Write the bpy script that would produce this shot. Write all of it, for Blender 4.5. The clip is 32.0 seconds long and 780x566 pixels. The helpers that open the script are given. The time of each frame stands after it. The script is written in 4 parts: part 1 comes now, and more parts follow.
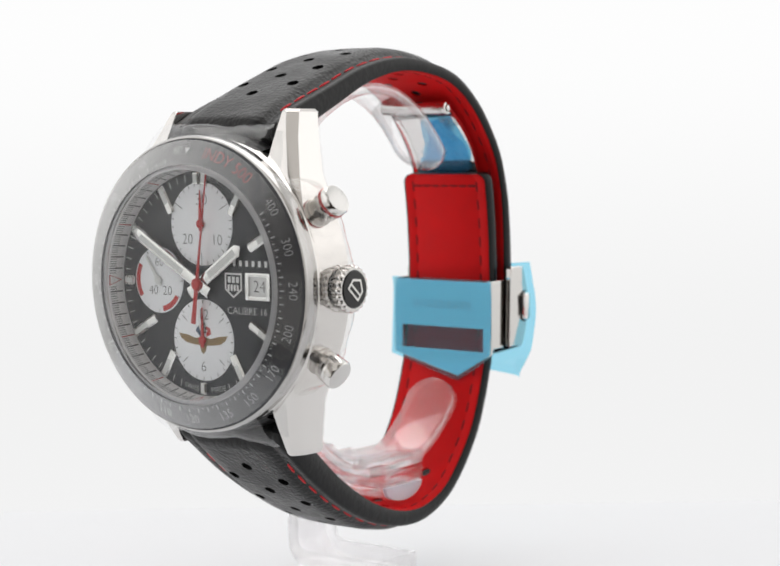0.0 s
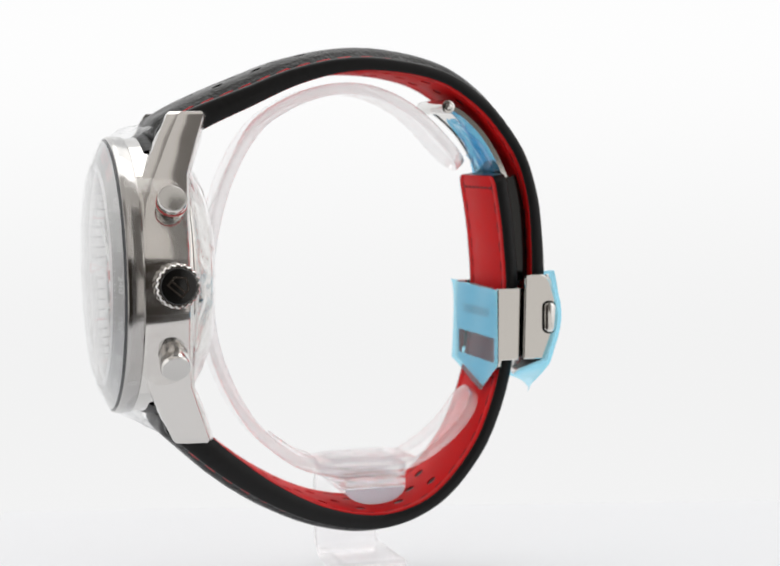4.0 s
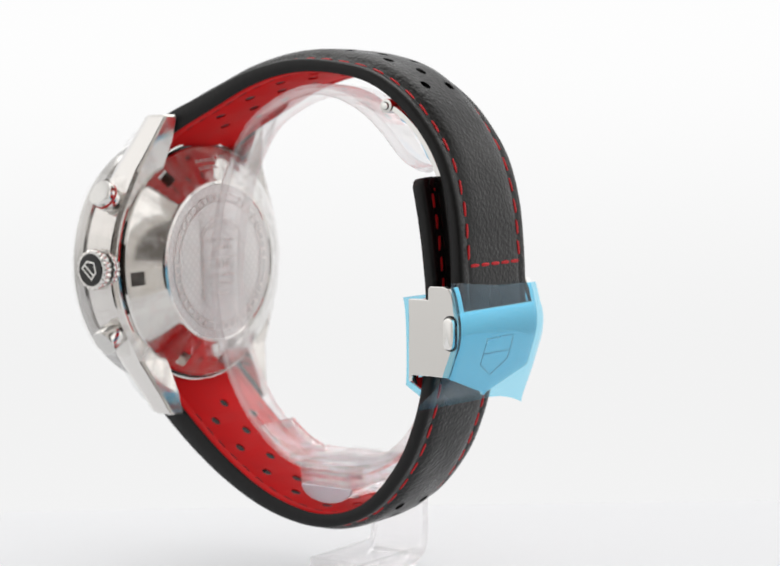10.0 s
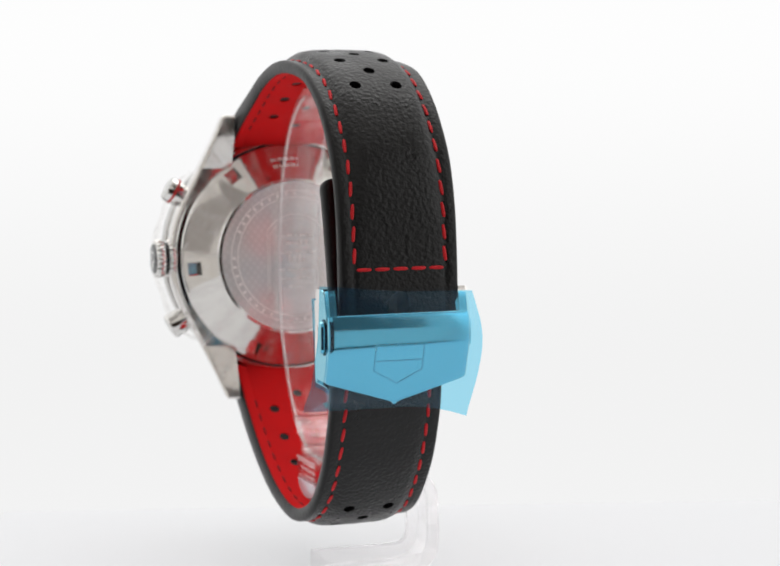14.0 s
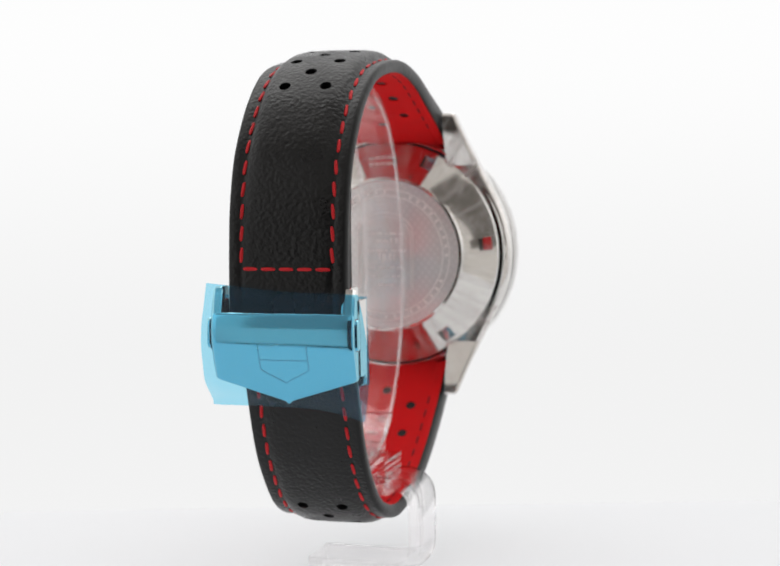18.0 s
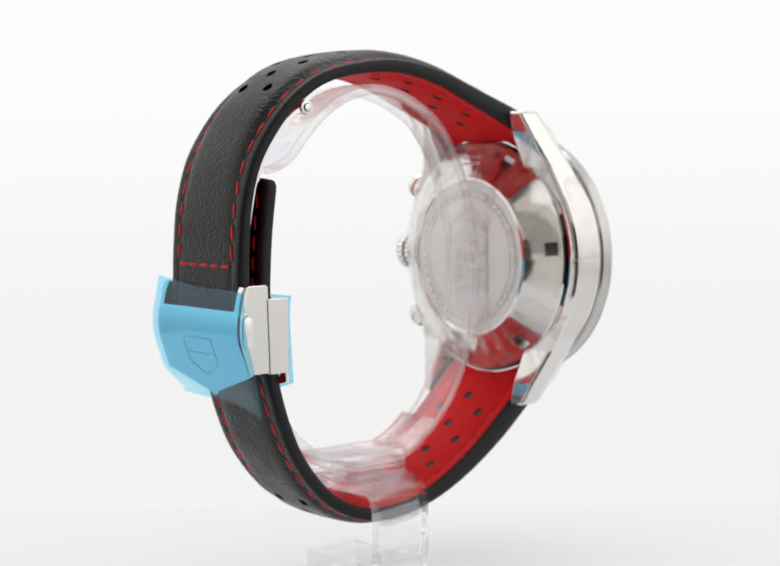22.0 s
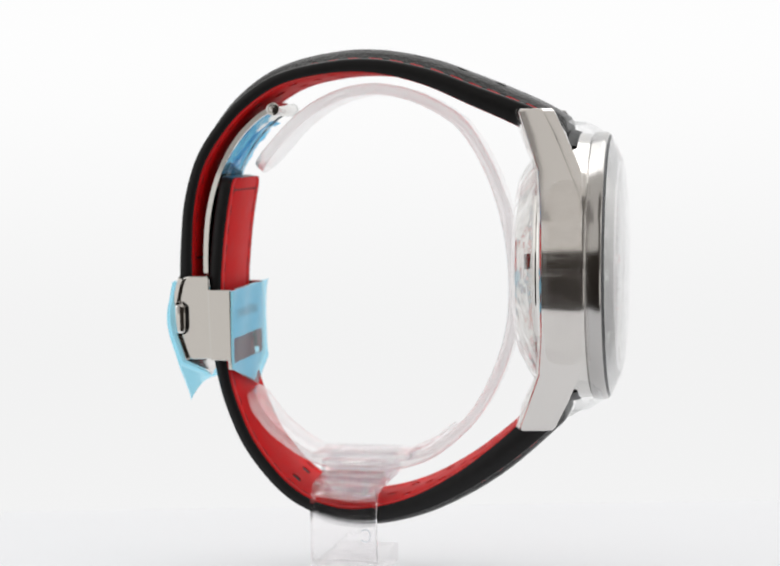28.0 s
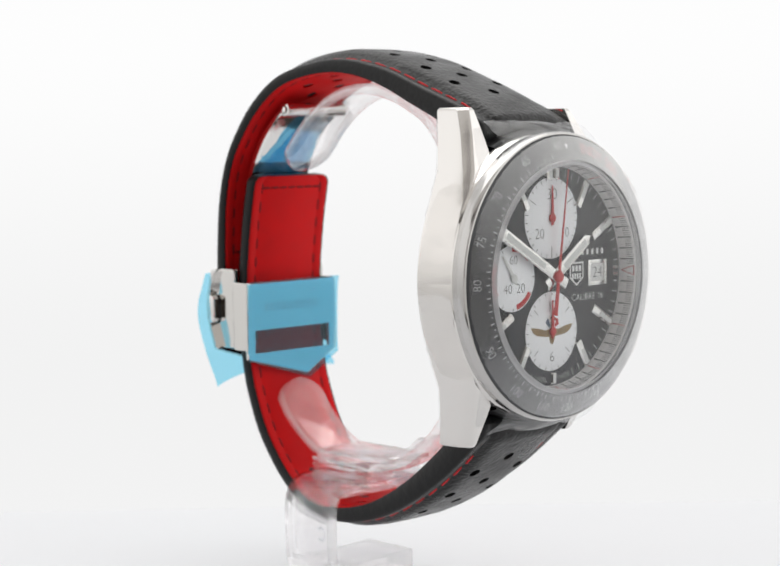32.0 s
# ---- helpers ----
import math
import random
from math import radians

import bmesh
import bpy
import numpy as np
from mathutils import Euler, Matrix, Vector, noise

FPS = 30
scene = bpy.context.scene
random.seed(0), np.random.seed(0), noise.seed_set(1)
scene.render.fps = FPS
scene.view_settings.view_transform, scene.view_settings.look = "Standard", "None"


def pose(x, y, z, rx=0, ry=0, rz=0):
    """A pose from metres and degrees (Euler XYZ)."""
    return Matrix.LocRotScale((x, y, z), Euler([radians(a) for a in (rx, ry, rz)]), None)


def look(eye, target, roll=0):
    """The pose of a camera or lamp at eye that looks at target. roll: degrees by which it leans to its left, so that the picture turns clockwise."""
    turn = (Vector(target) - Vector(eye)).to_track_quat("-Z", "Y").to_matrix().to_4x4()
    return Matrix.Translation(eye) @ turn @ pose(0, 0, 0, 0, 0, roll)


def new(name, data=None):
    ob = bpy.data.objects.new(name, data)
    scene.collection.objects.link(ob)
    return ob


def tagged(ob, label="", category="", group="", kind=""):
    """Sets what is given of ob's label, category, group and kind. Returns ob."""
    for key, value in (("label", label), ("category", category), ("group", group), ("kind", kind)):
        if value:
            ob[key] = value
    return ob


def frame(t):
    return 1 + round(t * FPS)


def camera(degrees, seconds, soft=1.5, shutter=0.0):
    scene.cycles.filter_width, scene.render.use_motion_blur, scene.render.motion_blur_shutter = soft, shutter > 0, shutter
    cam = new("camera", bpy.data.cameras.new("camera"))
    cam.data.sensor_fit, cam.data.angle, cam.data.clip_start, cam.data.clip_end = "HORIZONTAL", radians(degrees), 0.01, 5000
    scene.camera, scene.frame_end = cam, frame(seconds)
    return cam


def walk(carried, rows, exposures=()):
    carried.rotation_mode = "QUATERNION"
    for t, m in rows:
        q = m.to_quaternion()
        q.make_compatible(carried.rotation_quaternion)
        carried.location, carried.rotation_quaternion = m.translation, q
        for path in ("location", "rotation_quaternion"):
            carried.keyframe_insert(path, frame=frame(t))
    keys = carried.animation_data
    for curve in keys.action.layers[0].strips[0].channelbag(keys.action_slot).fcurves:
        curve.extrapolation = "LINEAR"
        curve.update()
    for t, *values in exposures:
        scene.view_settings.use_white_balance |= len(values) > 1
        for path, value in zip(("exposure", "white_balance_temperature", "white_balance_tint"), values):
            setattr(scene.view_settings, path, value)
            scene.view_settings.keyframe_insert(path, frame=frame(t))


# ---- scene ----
# A wristwatch on a clear display stand turns on a turntable in a white light box; the camera stands still.
# Lengths of the watch are given in millimetres in its own space: dial faces -y, twelve o'clock is +z.
MM = 0.001
AXIS_X = 2.46          # the watch's middle lies this far beside the turning axis
TABLE = 49.6           # height of the watch space's zero over the table

cam = camera(25.74, 32.0, soft=1.8)
cam.data.dof.use_dof = True          # a close-up lens: only the nearer half of the watch is sharp
cam.data.dof.focus_distance, cam.data.dof.aperture_fstop = 0.237, 38
EYE = Vector((0.0, -0.265, (18.12 + TABLE) * MM))
PITCH, PAN = radians(4.763), radians(1.1036)
AIM = EYE + Vector((math.sin(PAN) * math.cos(PITCH), math.cos(PAN) * math.cos(PITCH), -math.sin(PITCH)))
walk(cam, [(0.0, look(EYE, AIM, -0.617)), (32.0, look(EYE, AIM, -0.617))])


def turn(t):
    """The turntable's angle in degrees at t seconds."""
    return -179.112 - 8.6787 * (t - 16) + 1.7828 * ((t - 16) / 16) ** 2


# ---- light: a light box of glowing white diffusers ----
world = bpy.data.worlds.new("world")
scene.world = world
world.use_nodes = True
world.node_tree.nodes["Background"].inputs[0].default_value = (1, 1, 1, 1)
world.node_tree.nodes["Background"].inputs[1].default_value = 0.02
scene.view_settings.exposure = 0.0


# ---- materials ----
def material(name, base, rough=0.5, metal=0.0, spec=0.5, coat=0.0):
    m = bpy.data.materials.new(name)
    m.use_nodes = True
    b = m.node_tree.nodes["Principled BSDF"]
    b.inputs["Base Color"].default_value = (*base, 1)
    b.inputs["Roughness"].default_value = rough
    b.inputs["Metallic"].default_value = metal
    b.inputs["Specular IOR Level"].default_value = spec
    b.inputs["Coat Weight"].default_value = coat
    return m


def nodes_of(m):
    t = m.node_tree
    return t, t.nodes, t.links, t.nodes["Principled BSDF"]


def grain(m, scale, amount=0.3, dist=0.0002, tint=0.0, stretch=(1, 1, 1), rough_var=0.0, detail=4):
    """Fine relief and a change of tone at two scales, in the thing's own space."""
    t, n, l, b = nodes_of(m)
    co = n.new("ShaderNodeTexCoord")
    mp = n.new("ShaderNodeMapping")
    mp.inputs["Scale"].default_value = stretch
    l.new(co.outputs["Object"], mp.inputs["Vector"])
    tex = n.new("ShaderNodeTexNoise")
    tex.inputs["Detail"].default_value = detail
    out = tex.outputs["Fac"]
    l.new(mp.outputs[0], tex.inputs["Vector"])
    tex.inputs["Scale"].default_value = scale
    bump = n.new("ShaderNodeBump")
    bump.inputs["Strength"].default_value = amount
    bump.inputs["Distance"].default_value = dist
    l.new(out, bump.inputs["Height"])
    l.new(bump.outputs[0], b.inputs["Normal"])
    big = n.new("ShaderNodeTexNoise")
    big.inputs["Scale"].default_value = scale / 9
    big.inputs["Detail"].default_value = 3
    l.new(mp.outputs[0], big.inputs["Vector"])
    if tint:
        c = b.inputs["Base Color"].default_value[:]
        mx = n.new("ShaderNodeMix")
        mx.data_type = "RGBA"
        mx.inputs[6].default_value = (*[v * (1 - tint) for v in c[:3]], 1)
        mx.inputs[7].default_value = (*[min(1, v * (1 + tint)) for v in c[:3]], 1)
        l.new(big.outputs["Fac"], mx.inputs[0])
        l.new(mx.outputs[2], b.inputs["Base Color"])
    if rough_var:
        r = b.inputs["Roughness"].default_value
        mr = n.new("ShaderNodeMapRange")
        mr.inputs["From Min"].default_value, mr.inputs["From Max"].default_value = 0.3, 0.7
        mr.inputs["To Min"].default_value, mr.inputs["To Max"].default_value = max(0.02, r - rough_var), r + rough_var
        l.new(big.outputs["Fac"], mr.inputs["Value"])
        l.new(mr.outputs[0], b.inputs["Roughness"])
    return m


def film(name, tint, clear, rough=0.05, bump=0.0, scale=300.0, milk=0.0, milk_color=(0.9, 0.9, 0.9), ior=1.45, gloss_max=0.9, streaks=0.0, hatch=0.0, power=4.5, passing=0.5):
    """Thin clear plastic: tinted see-through, a gloss on top, and a little milkiness, which may run in streaks from the middle."""
    m = bpy.data.materials.new(name)
    m.use_nodes = True
    t = m.node_tree
    n, l = t.nodes, t.links
    n.remove(n["Principled BSDF"])
    tr = n.new("ShaderNodeBsdfTransparent")
    tr.inputs[0].default_value = (*tint, 1)
    gl = n.new("ShaderNodeBsdfGlossy")
    gl.inputs["Roughness"].default_value = rough
    gl.inputs[0].default_value = (1, 1, 1, 1)
    fr = n.new("ShaderNodeLayerWeight")
    fr.inputs[0].default_value = 0.5
    pw = n.new("ShaderNodeMath")
    pw.operation = "POWER"
    pw.inputs[1].default_value = power
    l.new(fr.outputs["Facing"], pw.inputs[0])
    f0 = ((ior - 1) / (ior + 1)) ** 2
    sc = n.new("ShaderNodeMapRange")
    sc.inputs["To Min"].default_value, sc.inputs["To Max"].default_value = f0, gloss_max
    l.new(pw.outputs[0], sc.inputs["Value"])
    mix = n.new("ShaderNodeMixShader")
    l.new(sc.outputs[0], mix.inputs[0])
    first = tr.outputs[0]
    if milk:
        df = n.new("ShaderNodeBsdfDiffuse")
        df.inputs[0].default_value = (*milk_color, 1)
        tl = n.new("ShaderNodeBsdfTranslucent")
        tl.inputs[0].default_value = (*milk_color, 1)
        both = n.new("ShaderNodeMixShader")
        both.inputs[0].default_value = passing
        l.new(df.outputs[0], both.inputs[1])
        l.new(tl.outputs[0], both.inputs[2])
        mm = n.new("ShaderNodeMixShader")
        mm.inputs[0].default_value = milk
        l.new(tr.outputs[0], mm.inputs[1])
        l.new(both.outputs[0], mm.inputs[2])
        first = mm.outputs[0]
        if streaks:
            tc = n.new("ShaderNodeTexCoord")
            sx = n.new("ShaderNodeSeparateXYZ")
            l.new(tc.outputs["Object"], sx.inputs[0])
            dx, dz, an, le = (n.new("ShaderNodeMath") for _ in range(4))
            dx.operation, dz.operation, an.operation, le.operation = "SUBTRACT", "SUBTRACT", "ARCTAN2", "MULTIPLY"
            dx.inputs[1].default_value, dz.inputs[1].default_value = AXIS_X * MM, (TABLE - 1.2) * MM
            l.new(sx.outputs[0], dx.inputs[0])
            l.new(sx.outputs[2], dz.inputs[0])
            l.new(dz.outputs[0], an.inputs[0])
            l.new(dx.outputs[0], an.inputs[1])
            l.new(sx.outputs[1], le.inputs[0])
            le.inputs[1].default_value = 300.0
            cb = n.new("ShaderNodeCombineXYZ")
            l.new(an.outputs[0], cb.inputs[0])
            l.new(le.outputs[0], cb.inputs[1])
            wv = n.new("ShaderNodeTexNoise")
            wv.inputs["Scale"].default_value = streaks
            wv.inputs["Detail"].default_value = 5
            wv.inputs["Roughness"].default_value = 0.65
            mp = n.new("ShaderNodeMapping")
            mp.inputs["Scale"].default_value = (1.0, 0.06, 1.0)
            mp.inputs["Rotation"].default_value = (0, 0, 0.03)
            l.new(cb.outputs[0], mp.inputs["Vector"])
            l.new(mp.outputs[0], wv.inputs["Vector"])
            mr = n.new("ShaderNodeMapRange")
            mr.inputs["From Min"].default_value, mr.inputs["From Max"].default_value = 0.47, 0.68
            mr.inputs["To Min"].default_value, mr.inputs["To Max"].default_value = milk * 0.12, min(0.85, milk * 4.0)
            l.new(wv.outputs["Fac"], mr.inputs["Value"])
            l.new(mr.outputs[0], mm.inputs[0])
        if hatch:
            tc = n.new("ShaderNodeTexCoord")
            tones = []
            for turn_z in (0.6, -0.75):
                mp = n.new("ShaderNodeMapping")
                mp.inputs["Rotation"].default_value = (0, turn_z, 0)
                wv = n.new("ShaderNodeTexWave")
                wv.inputs["Scale"].default_value = hatch
                wv.inputs["Distortion"].default_value = 0.4
                l.new(tc.outputs["Object"], mp.inputs["Vector"])
                l.new(mp.outputs[0], wv.inputs["Vector"])
                tones.append(wv.outputs["Fac"])
            mu = n.new("ShaderNodeMath")
            mu.operation = "MULTIPLY"
            l.new(tones[0], mu.inputs[0])
            l.new(tones[1], mu.inputs[1])
            cl = n.new("ShaderNodeTexNoise")
            cl.inputs["Scale"].default_value = 130
            cl.inputs["Detail"].default_value = 4
            l.new(tc.outputs["Object"], cl.inputs["Vector"])
            ad = n.new("ShaderNodeMath")
            ad.operation = "MULTIPLY_ADD"
            ad.inputs[1].default_value = 0.35
            l.new(mu.outputs[0], ad.inputs[0])
            l.new(cl.outputs["Fac"], ad.inputs[2])
            mc = n.new("ShaderNodeMix")
            mc.data_type = "RGBA"
            mc.inputs[6].default_value = (*[v * 0.64 for v in milk_color], 1)
            mc.inputs[7].default_value = (*[min(1, v * 1.04) for v in milk_color], 1)
            l.new(ad.outputs[0], mc.inputs[0])
            l.new(mc.outputs[2], df.inputs[0])
    l.new(first, mix.inputs[1])
    l.new(gl.outputs[0], mix.inputs[2])
    if bump:
        co = n.new("ShaderNodeTexCoord")
        no = n.new("ShaderNodeTexNoise")
        no.inputs["Scale"].default_value = scale
        no.inputs["Detail"].default_value = 2
        no.inputs["Distortion"].default_value = 1.5
        bp = n.new("ShaderNodeBump")
        bp.inputs["Strength"].default_value = bump
        bp.inputs["Distance"].default_value = 0.001
        l.new(co.outputs["Object"], no.inputs["Vector"])
        l.new(no.outputs["Fac"], bp.inputs["Height"])
        l.new(bp.outputs[0], gl.inputs["Normal"])
        l.new(bp.outputs[0], fr.inputs["Normal"])
    l.new(mix.outputs[0], n["Material Output"].inputs[0])
    return m


def glow(name, color, strength, top=None, z0=0.0, z1=1.0, foot=0.0):
    """A glowing diffuser sheet; with top given, a light fall-off is painted into its glow from the foot (z0) to the
    head (z1); foot adds painted bounce light from the table under it.
    """
    m = bpy.data.materials.new(name)
    m.use_nodes = True
    t = m.node_tree
    n, l = t.nodes, t.links
    n.remove(n["Principled BSDF"])
    e = n.new("ShaderNodeEmission")
    e.inputs[0].default_value = (*color, 1)
    e.inputs[1].default_value = strength
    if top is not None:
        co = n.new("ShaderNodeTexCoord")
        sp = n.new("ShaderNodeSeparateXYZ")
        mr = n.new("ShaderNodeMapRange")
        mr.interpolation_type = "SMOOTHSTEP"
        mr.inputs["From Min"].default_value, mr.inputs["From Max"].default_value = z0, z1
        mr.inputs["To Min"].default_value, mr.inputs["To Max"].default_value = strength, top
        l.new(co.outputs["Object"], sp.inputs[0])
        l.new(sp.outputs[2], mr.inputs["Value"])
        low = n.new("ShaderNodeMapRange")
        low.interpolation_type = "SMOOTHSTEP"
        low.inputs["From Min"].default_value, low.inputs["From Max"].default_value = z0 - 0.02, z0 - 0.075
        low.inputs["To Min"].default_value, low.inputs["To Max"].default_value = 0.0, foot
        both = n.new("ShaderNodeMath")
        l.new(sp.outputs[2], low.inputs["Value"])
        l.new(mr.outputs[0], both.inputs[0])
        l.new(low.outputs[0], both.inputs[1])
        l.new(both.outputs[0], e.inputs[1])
    l.new(e.outputs[0], n["Material Output"].inputs[0])
    return m


LEATHER = grain(material("black_leather", (0.0055, 0.0055, 0.006), 0.34, spec=0.30), 1700, 0.75, 0.0002, 0.25, rough_var=0.10, detail=1.5)
EDGE = grain(material("leather_edge", (0.007, 0.007, 0.0075), 0.40, spec=0.24), 1000, 0.4, 0.0002, 0.2, rough_var=0.06)
LINING = grain(material("red_lining", (0.66, 0.009, 0.011), 0.62, spec=0.12), 2200, 0.2, 0.0001, 0.12, rough_var=0.06)
THREAD = grain(material("red_thread", (0.55, 0.010, 0.016), 0.6, spec=0.3), 6000, 0.5, 0.0001, 0.2)
THREAD_DARK = grain(material("dark_red_thread", (0.20, 0.006, 0.009), 0.65, spec=0.2), 6000, 0.5, 0.0001, 0.2)
STEEL = grain(material("polished_steel", (0.72, 0.705, 0.685), 0.10, 1.0), 260, 0.02, 0.0002, 0.03, rough_var=0.03)
LUG_STEEL = grain(material("lug_steel", (0.72, 0.70, 0.68), 0.10, 0.95), 320, 0.03, 0.0002, 0.03, rough_var=0.04)
BEZEL_STEEL = grain(material("bezel_steel", (0.50, 0.49, 0.48), 0.15, 1.0), 260, 0.02, 0.0002, 0.03, rough_var=0.03)
BRUSHED = grain(material("brushed_steel", (0.60, 0.59, 0.575), 0.22, 1.0), 2500, 0.05, 0.0001, 0.04, stretch=(1, 1, 0.06), rough_var=0.05)
SHINE = material("mirror_steel", (0.78, 0.77, 0.75), 0.05, 1.0)
CERAMIC = grain(material("dark_bezel_ceramic", (0.036, 0.038, 0.044), 0.2, spec=0.6), 900, 0.03, 0.0001, 0.1, rough_var=0.04)
DIAL = grain(material("black_dial_lacquer", (0.008, 0.009, 0.014), 0.28, spec=0.4), 300, 0.0, 0.0001, 0.1)
SILVER_DIAL = grain(material("silver_subdial", (0.92, 0.93, 0.96), 0.45), 5000, 0.05, 0.0001, 0.03)
CHAPTER = grain(material("silver_chapter_ring", (0.96, 0.94, 0.94), 0.35, spec=0.8), 4000, 0.05, 0.0001, 0.04)
WHITE_PRINT = material("white_print", (0.75, 0.75, 0.75), 0.5)
GREY_PRINT = material("grey_print", (0.56, 0.57, 0.59), 0.5)
RED_ENGRAVING = material("red_engraving", (0.60, 0.04, 0.05), 0.5)
BLACK_PRINT = material("black_print", (0.015, 0.015, 0.015), 0.5)
RED_PRINT = material("red_print", (0.50, 0.015, 0.015), 0.45)
GOLD_PRINT = material("gold_print", (0.28, 0.18, 0.07), 0.45)
BLUE_PRINT = material("blue_print", (0.03, 0.07, 0.13), 0.45)
LUME = material("white_lume", (0.72, 0.73, 0.72), 0.55)
BLACK_GLOSS = material("black_gloss", (0.006, 0.006, 0.006), 0.12, spec=0.5)
GLASS = film("crystal_glass", (0.97, 0.98, 0.98), True, 0.02, ior=1.38)
WINDOW = film("caseback_window", (0.85, 0.85, 0.85), True, 0.22, milk=0.8, milk_color=(0.99, 0.97, 0.955), bump=0.04, scale=500, ior=3.0, hatch=330, passing=0.1)
WINDOW_PRINT = material("faint_grey_print", (0.80, 0.78, 0.76), 0.5)
MOVEMENT = grain(material("movement_plate", (0.42, 0.41, 0.40), 0.35, 0.8), 1800, 0.3, 0.0002, 0.3)


def acrylic(name):
    """Solid clear plastic, a little uneven: bends light, and lets part of it straight through."""
    m = bpy.data.materials.new(name)
    m.use_nodes = True
    t = m.node_tree
    n, l = t.nodes, t.links
    n.remove(n["Principled BSDF"])
    g = n.new("ShaderNodeBsdfGlass")
    g.inputs["Color"].default_value = (0.995, 0.988, 0.99, 1)
    g.inputs["Roughness"].default_value = 0.01
    g.inputs["IOR"].default_value = 1.42
    tr = n.new("ShaderNodeBsdfTransparent")
    tr.inputs[0].default_value = (0.99, 0.984, 0.987, 1)
    mix = n.new("ShaderNodeMixShader")
    mix.inputs[0].default_value = 0.55
    l.new(g.outputs[0], mix.inputs[1])
    l.new(tr.outputs[0], mix.inputs[2])
    co = n.new("ShaderNodeTexCoord")
    no = n.new("ShaderNodeTexNoise")
    no.inputs["Scale"].default_value = 180
    bp = n.new("ShaderNodeBump")
    bp.inputs["Strength"].default_value = 0.006
    bp.inputs["Distance"].default_value = 0.0006
    l.new(co.outputs["Object"], no.inputs["Vector"])
    l.new(no.outputs["Fac"], bp.inputs["Height"])
    l.new(bp.outputs[0], g.inputs["Normal"])
    l.new(mix.outputs[0], n["Material Output"].inputs[0])
    return m


ACRYLIC = acrylic("clear_acrylic")
RING_CLEAR = film("clear_band", (0.992, 0.985, 0.988), True, 0.05, bump=0.06, scale=120, milk=0.03, milk_color=(0.99, 0.96, 0.97), ior=1.5, gloss_max=0.8, power=2.6)
RING_EDGE = film("bright_band_edge", (0.965, 0.96, 0.962), True, 0.1, milk=0.16, milk_color=(1.0, 0.98, 0.99), ior=1.5, gloss_max=0.75, power=1.5)
CRYSTAL_EDGE = film("frosted_glass_edge", (0.95, 0.95, 0.97), True, 0.2, milk=0.7, milk_color=(0.93, 0.93, 0.96))
PLUG = film("cloudy_plastic", (0.9, 0.93, 0.98), True, 0.15, milk=0.5, milk_color=(0.90, 0.93, 0.98))
WRAP = film("clear_wrap", (0.97, 0.965, 0.96), True, 0.07, bump=0.3, scale=220, milk=0.02, milk_color=(0.85, 0.84, 0.83), gloss_max=0.55, streaks=9.0)
END_WRAP = film("folded_end_wrap", (0.96, 0.963, 0.966), True, 0.05, bump=0.1, scale=200, milk=0.08, milk_color=(0.85, 0.85, 0.87), gloss_max=0.5, power=3.8)
LUG_FILM = film("creased_lug_wrap", (0.97, 0.965, 0.96), True, 0.12, bump=0.3, scale=300, milk=0.1, milk_color=(0.88, 0.86, 0.845), gloss_max=0.6, streaks=9.0)
BACK_WRAP = film("creased_back_wrap", (0.97, 0.965, 0.96), True, 0.09, bump=0.25, scale=300, milk=0.05, milk_color=(0.93, 0.91, 0.90), gloss_max=0.85, streaks=8.0, power=2.5)
FRONT_WRAP = film("hazy_front_film", (0.98, 0.98, 0.98), True, 0.10, bump=0.08, scale=260, milk=0.006, milk_color=(0.85, 0.85, 0.85), ior=1.15, gloss_max=0.9, power=2.9)
BEZEL_WRAP = film("hazy_bezel_film", (0.97, 0.97, 0.97), True, 0.14, bump=0.12, scale=260, milk=0.01, milk_color=(0.85, 0.85, 0.85), ior=1.25, gloss_max=0.72, power=1.15)
SATIN = material("filmed_steel", (0.77, 0.76, 0.745), 0.11, 1.0)
ETCHED = grain(material("etched_steel", (0.68, 0.67, 0.66), 0.25, 1.0), 600, 0.03, 0.0001, 0.04, rough_var=0.05)
BLUE_FILM = film("blue_film", (0.38, 0.79, 0.96), True, 0.08, bump=0.08, scale=160, milk=0.03, milk_color=(0.18, 0.33, 0.80), ior=1.42, gloss_max=0.6, power=3.5)
ARM_FILM = film("crumpled_blue_film", (0.24, 0.65, 0.92), True, 0.06, bump=0.25, scale=200, milk=0.22, milk_color=(0.20, 0.62, 0.95), ior=1.4, gloss_max=0.8)
KEEPER_FILM = film("folded_blue_film", (0.36, 0.76, 0.93), True, 0.10, bump=0.05, scale=160, milk=0.12, milk_color=(0.40, 0.68, 0.88), ior=1.45, gloss_max=0.6)
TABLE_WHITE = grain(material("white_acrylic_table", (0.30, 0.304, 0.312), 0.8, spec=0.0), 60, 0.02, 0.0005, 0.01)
TABLE_WHITE.node_tree.nodes["Principled BSDF"].inputs["Emission Color"].default_value = (0.985, 0.988, 1.0, 1)   # added glow, softens the shadow under the watch
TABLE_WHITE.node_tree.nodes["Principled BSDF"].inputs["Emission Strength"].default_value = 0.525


# ---- mesh helpers: shapes are (verts, faces) in millimetres of the watch's space ----
def shift(v):
    return ((v[0] + AXIS_X) * MM, v[1] * MM, (v[2] + TABLE) * MM)


def join(*shapes):
    vs, fs = [], []
    for v, f in shapes:
        k = len(vs)
        vs += list(v)
        fs += [tuple(i + k for i in q) for q in f]
    return vs, fs


def moved(shape, m):
    return [tuple(m @ Vector(v)) for v in shape[0]], shape[1]


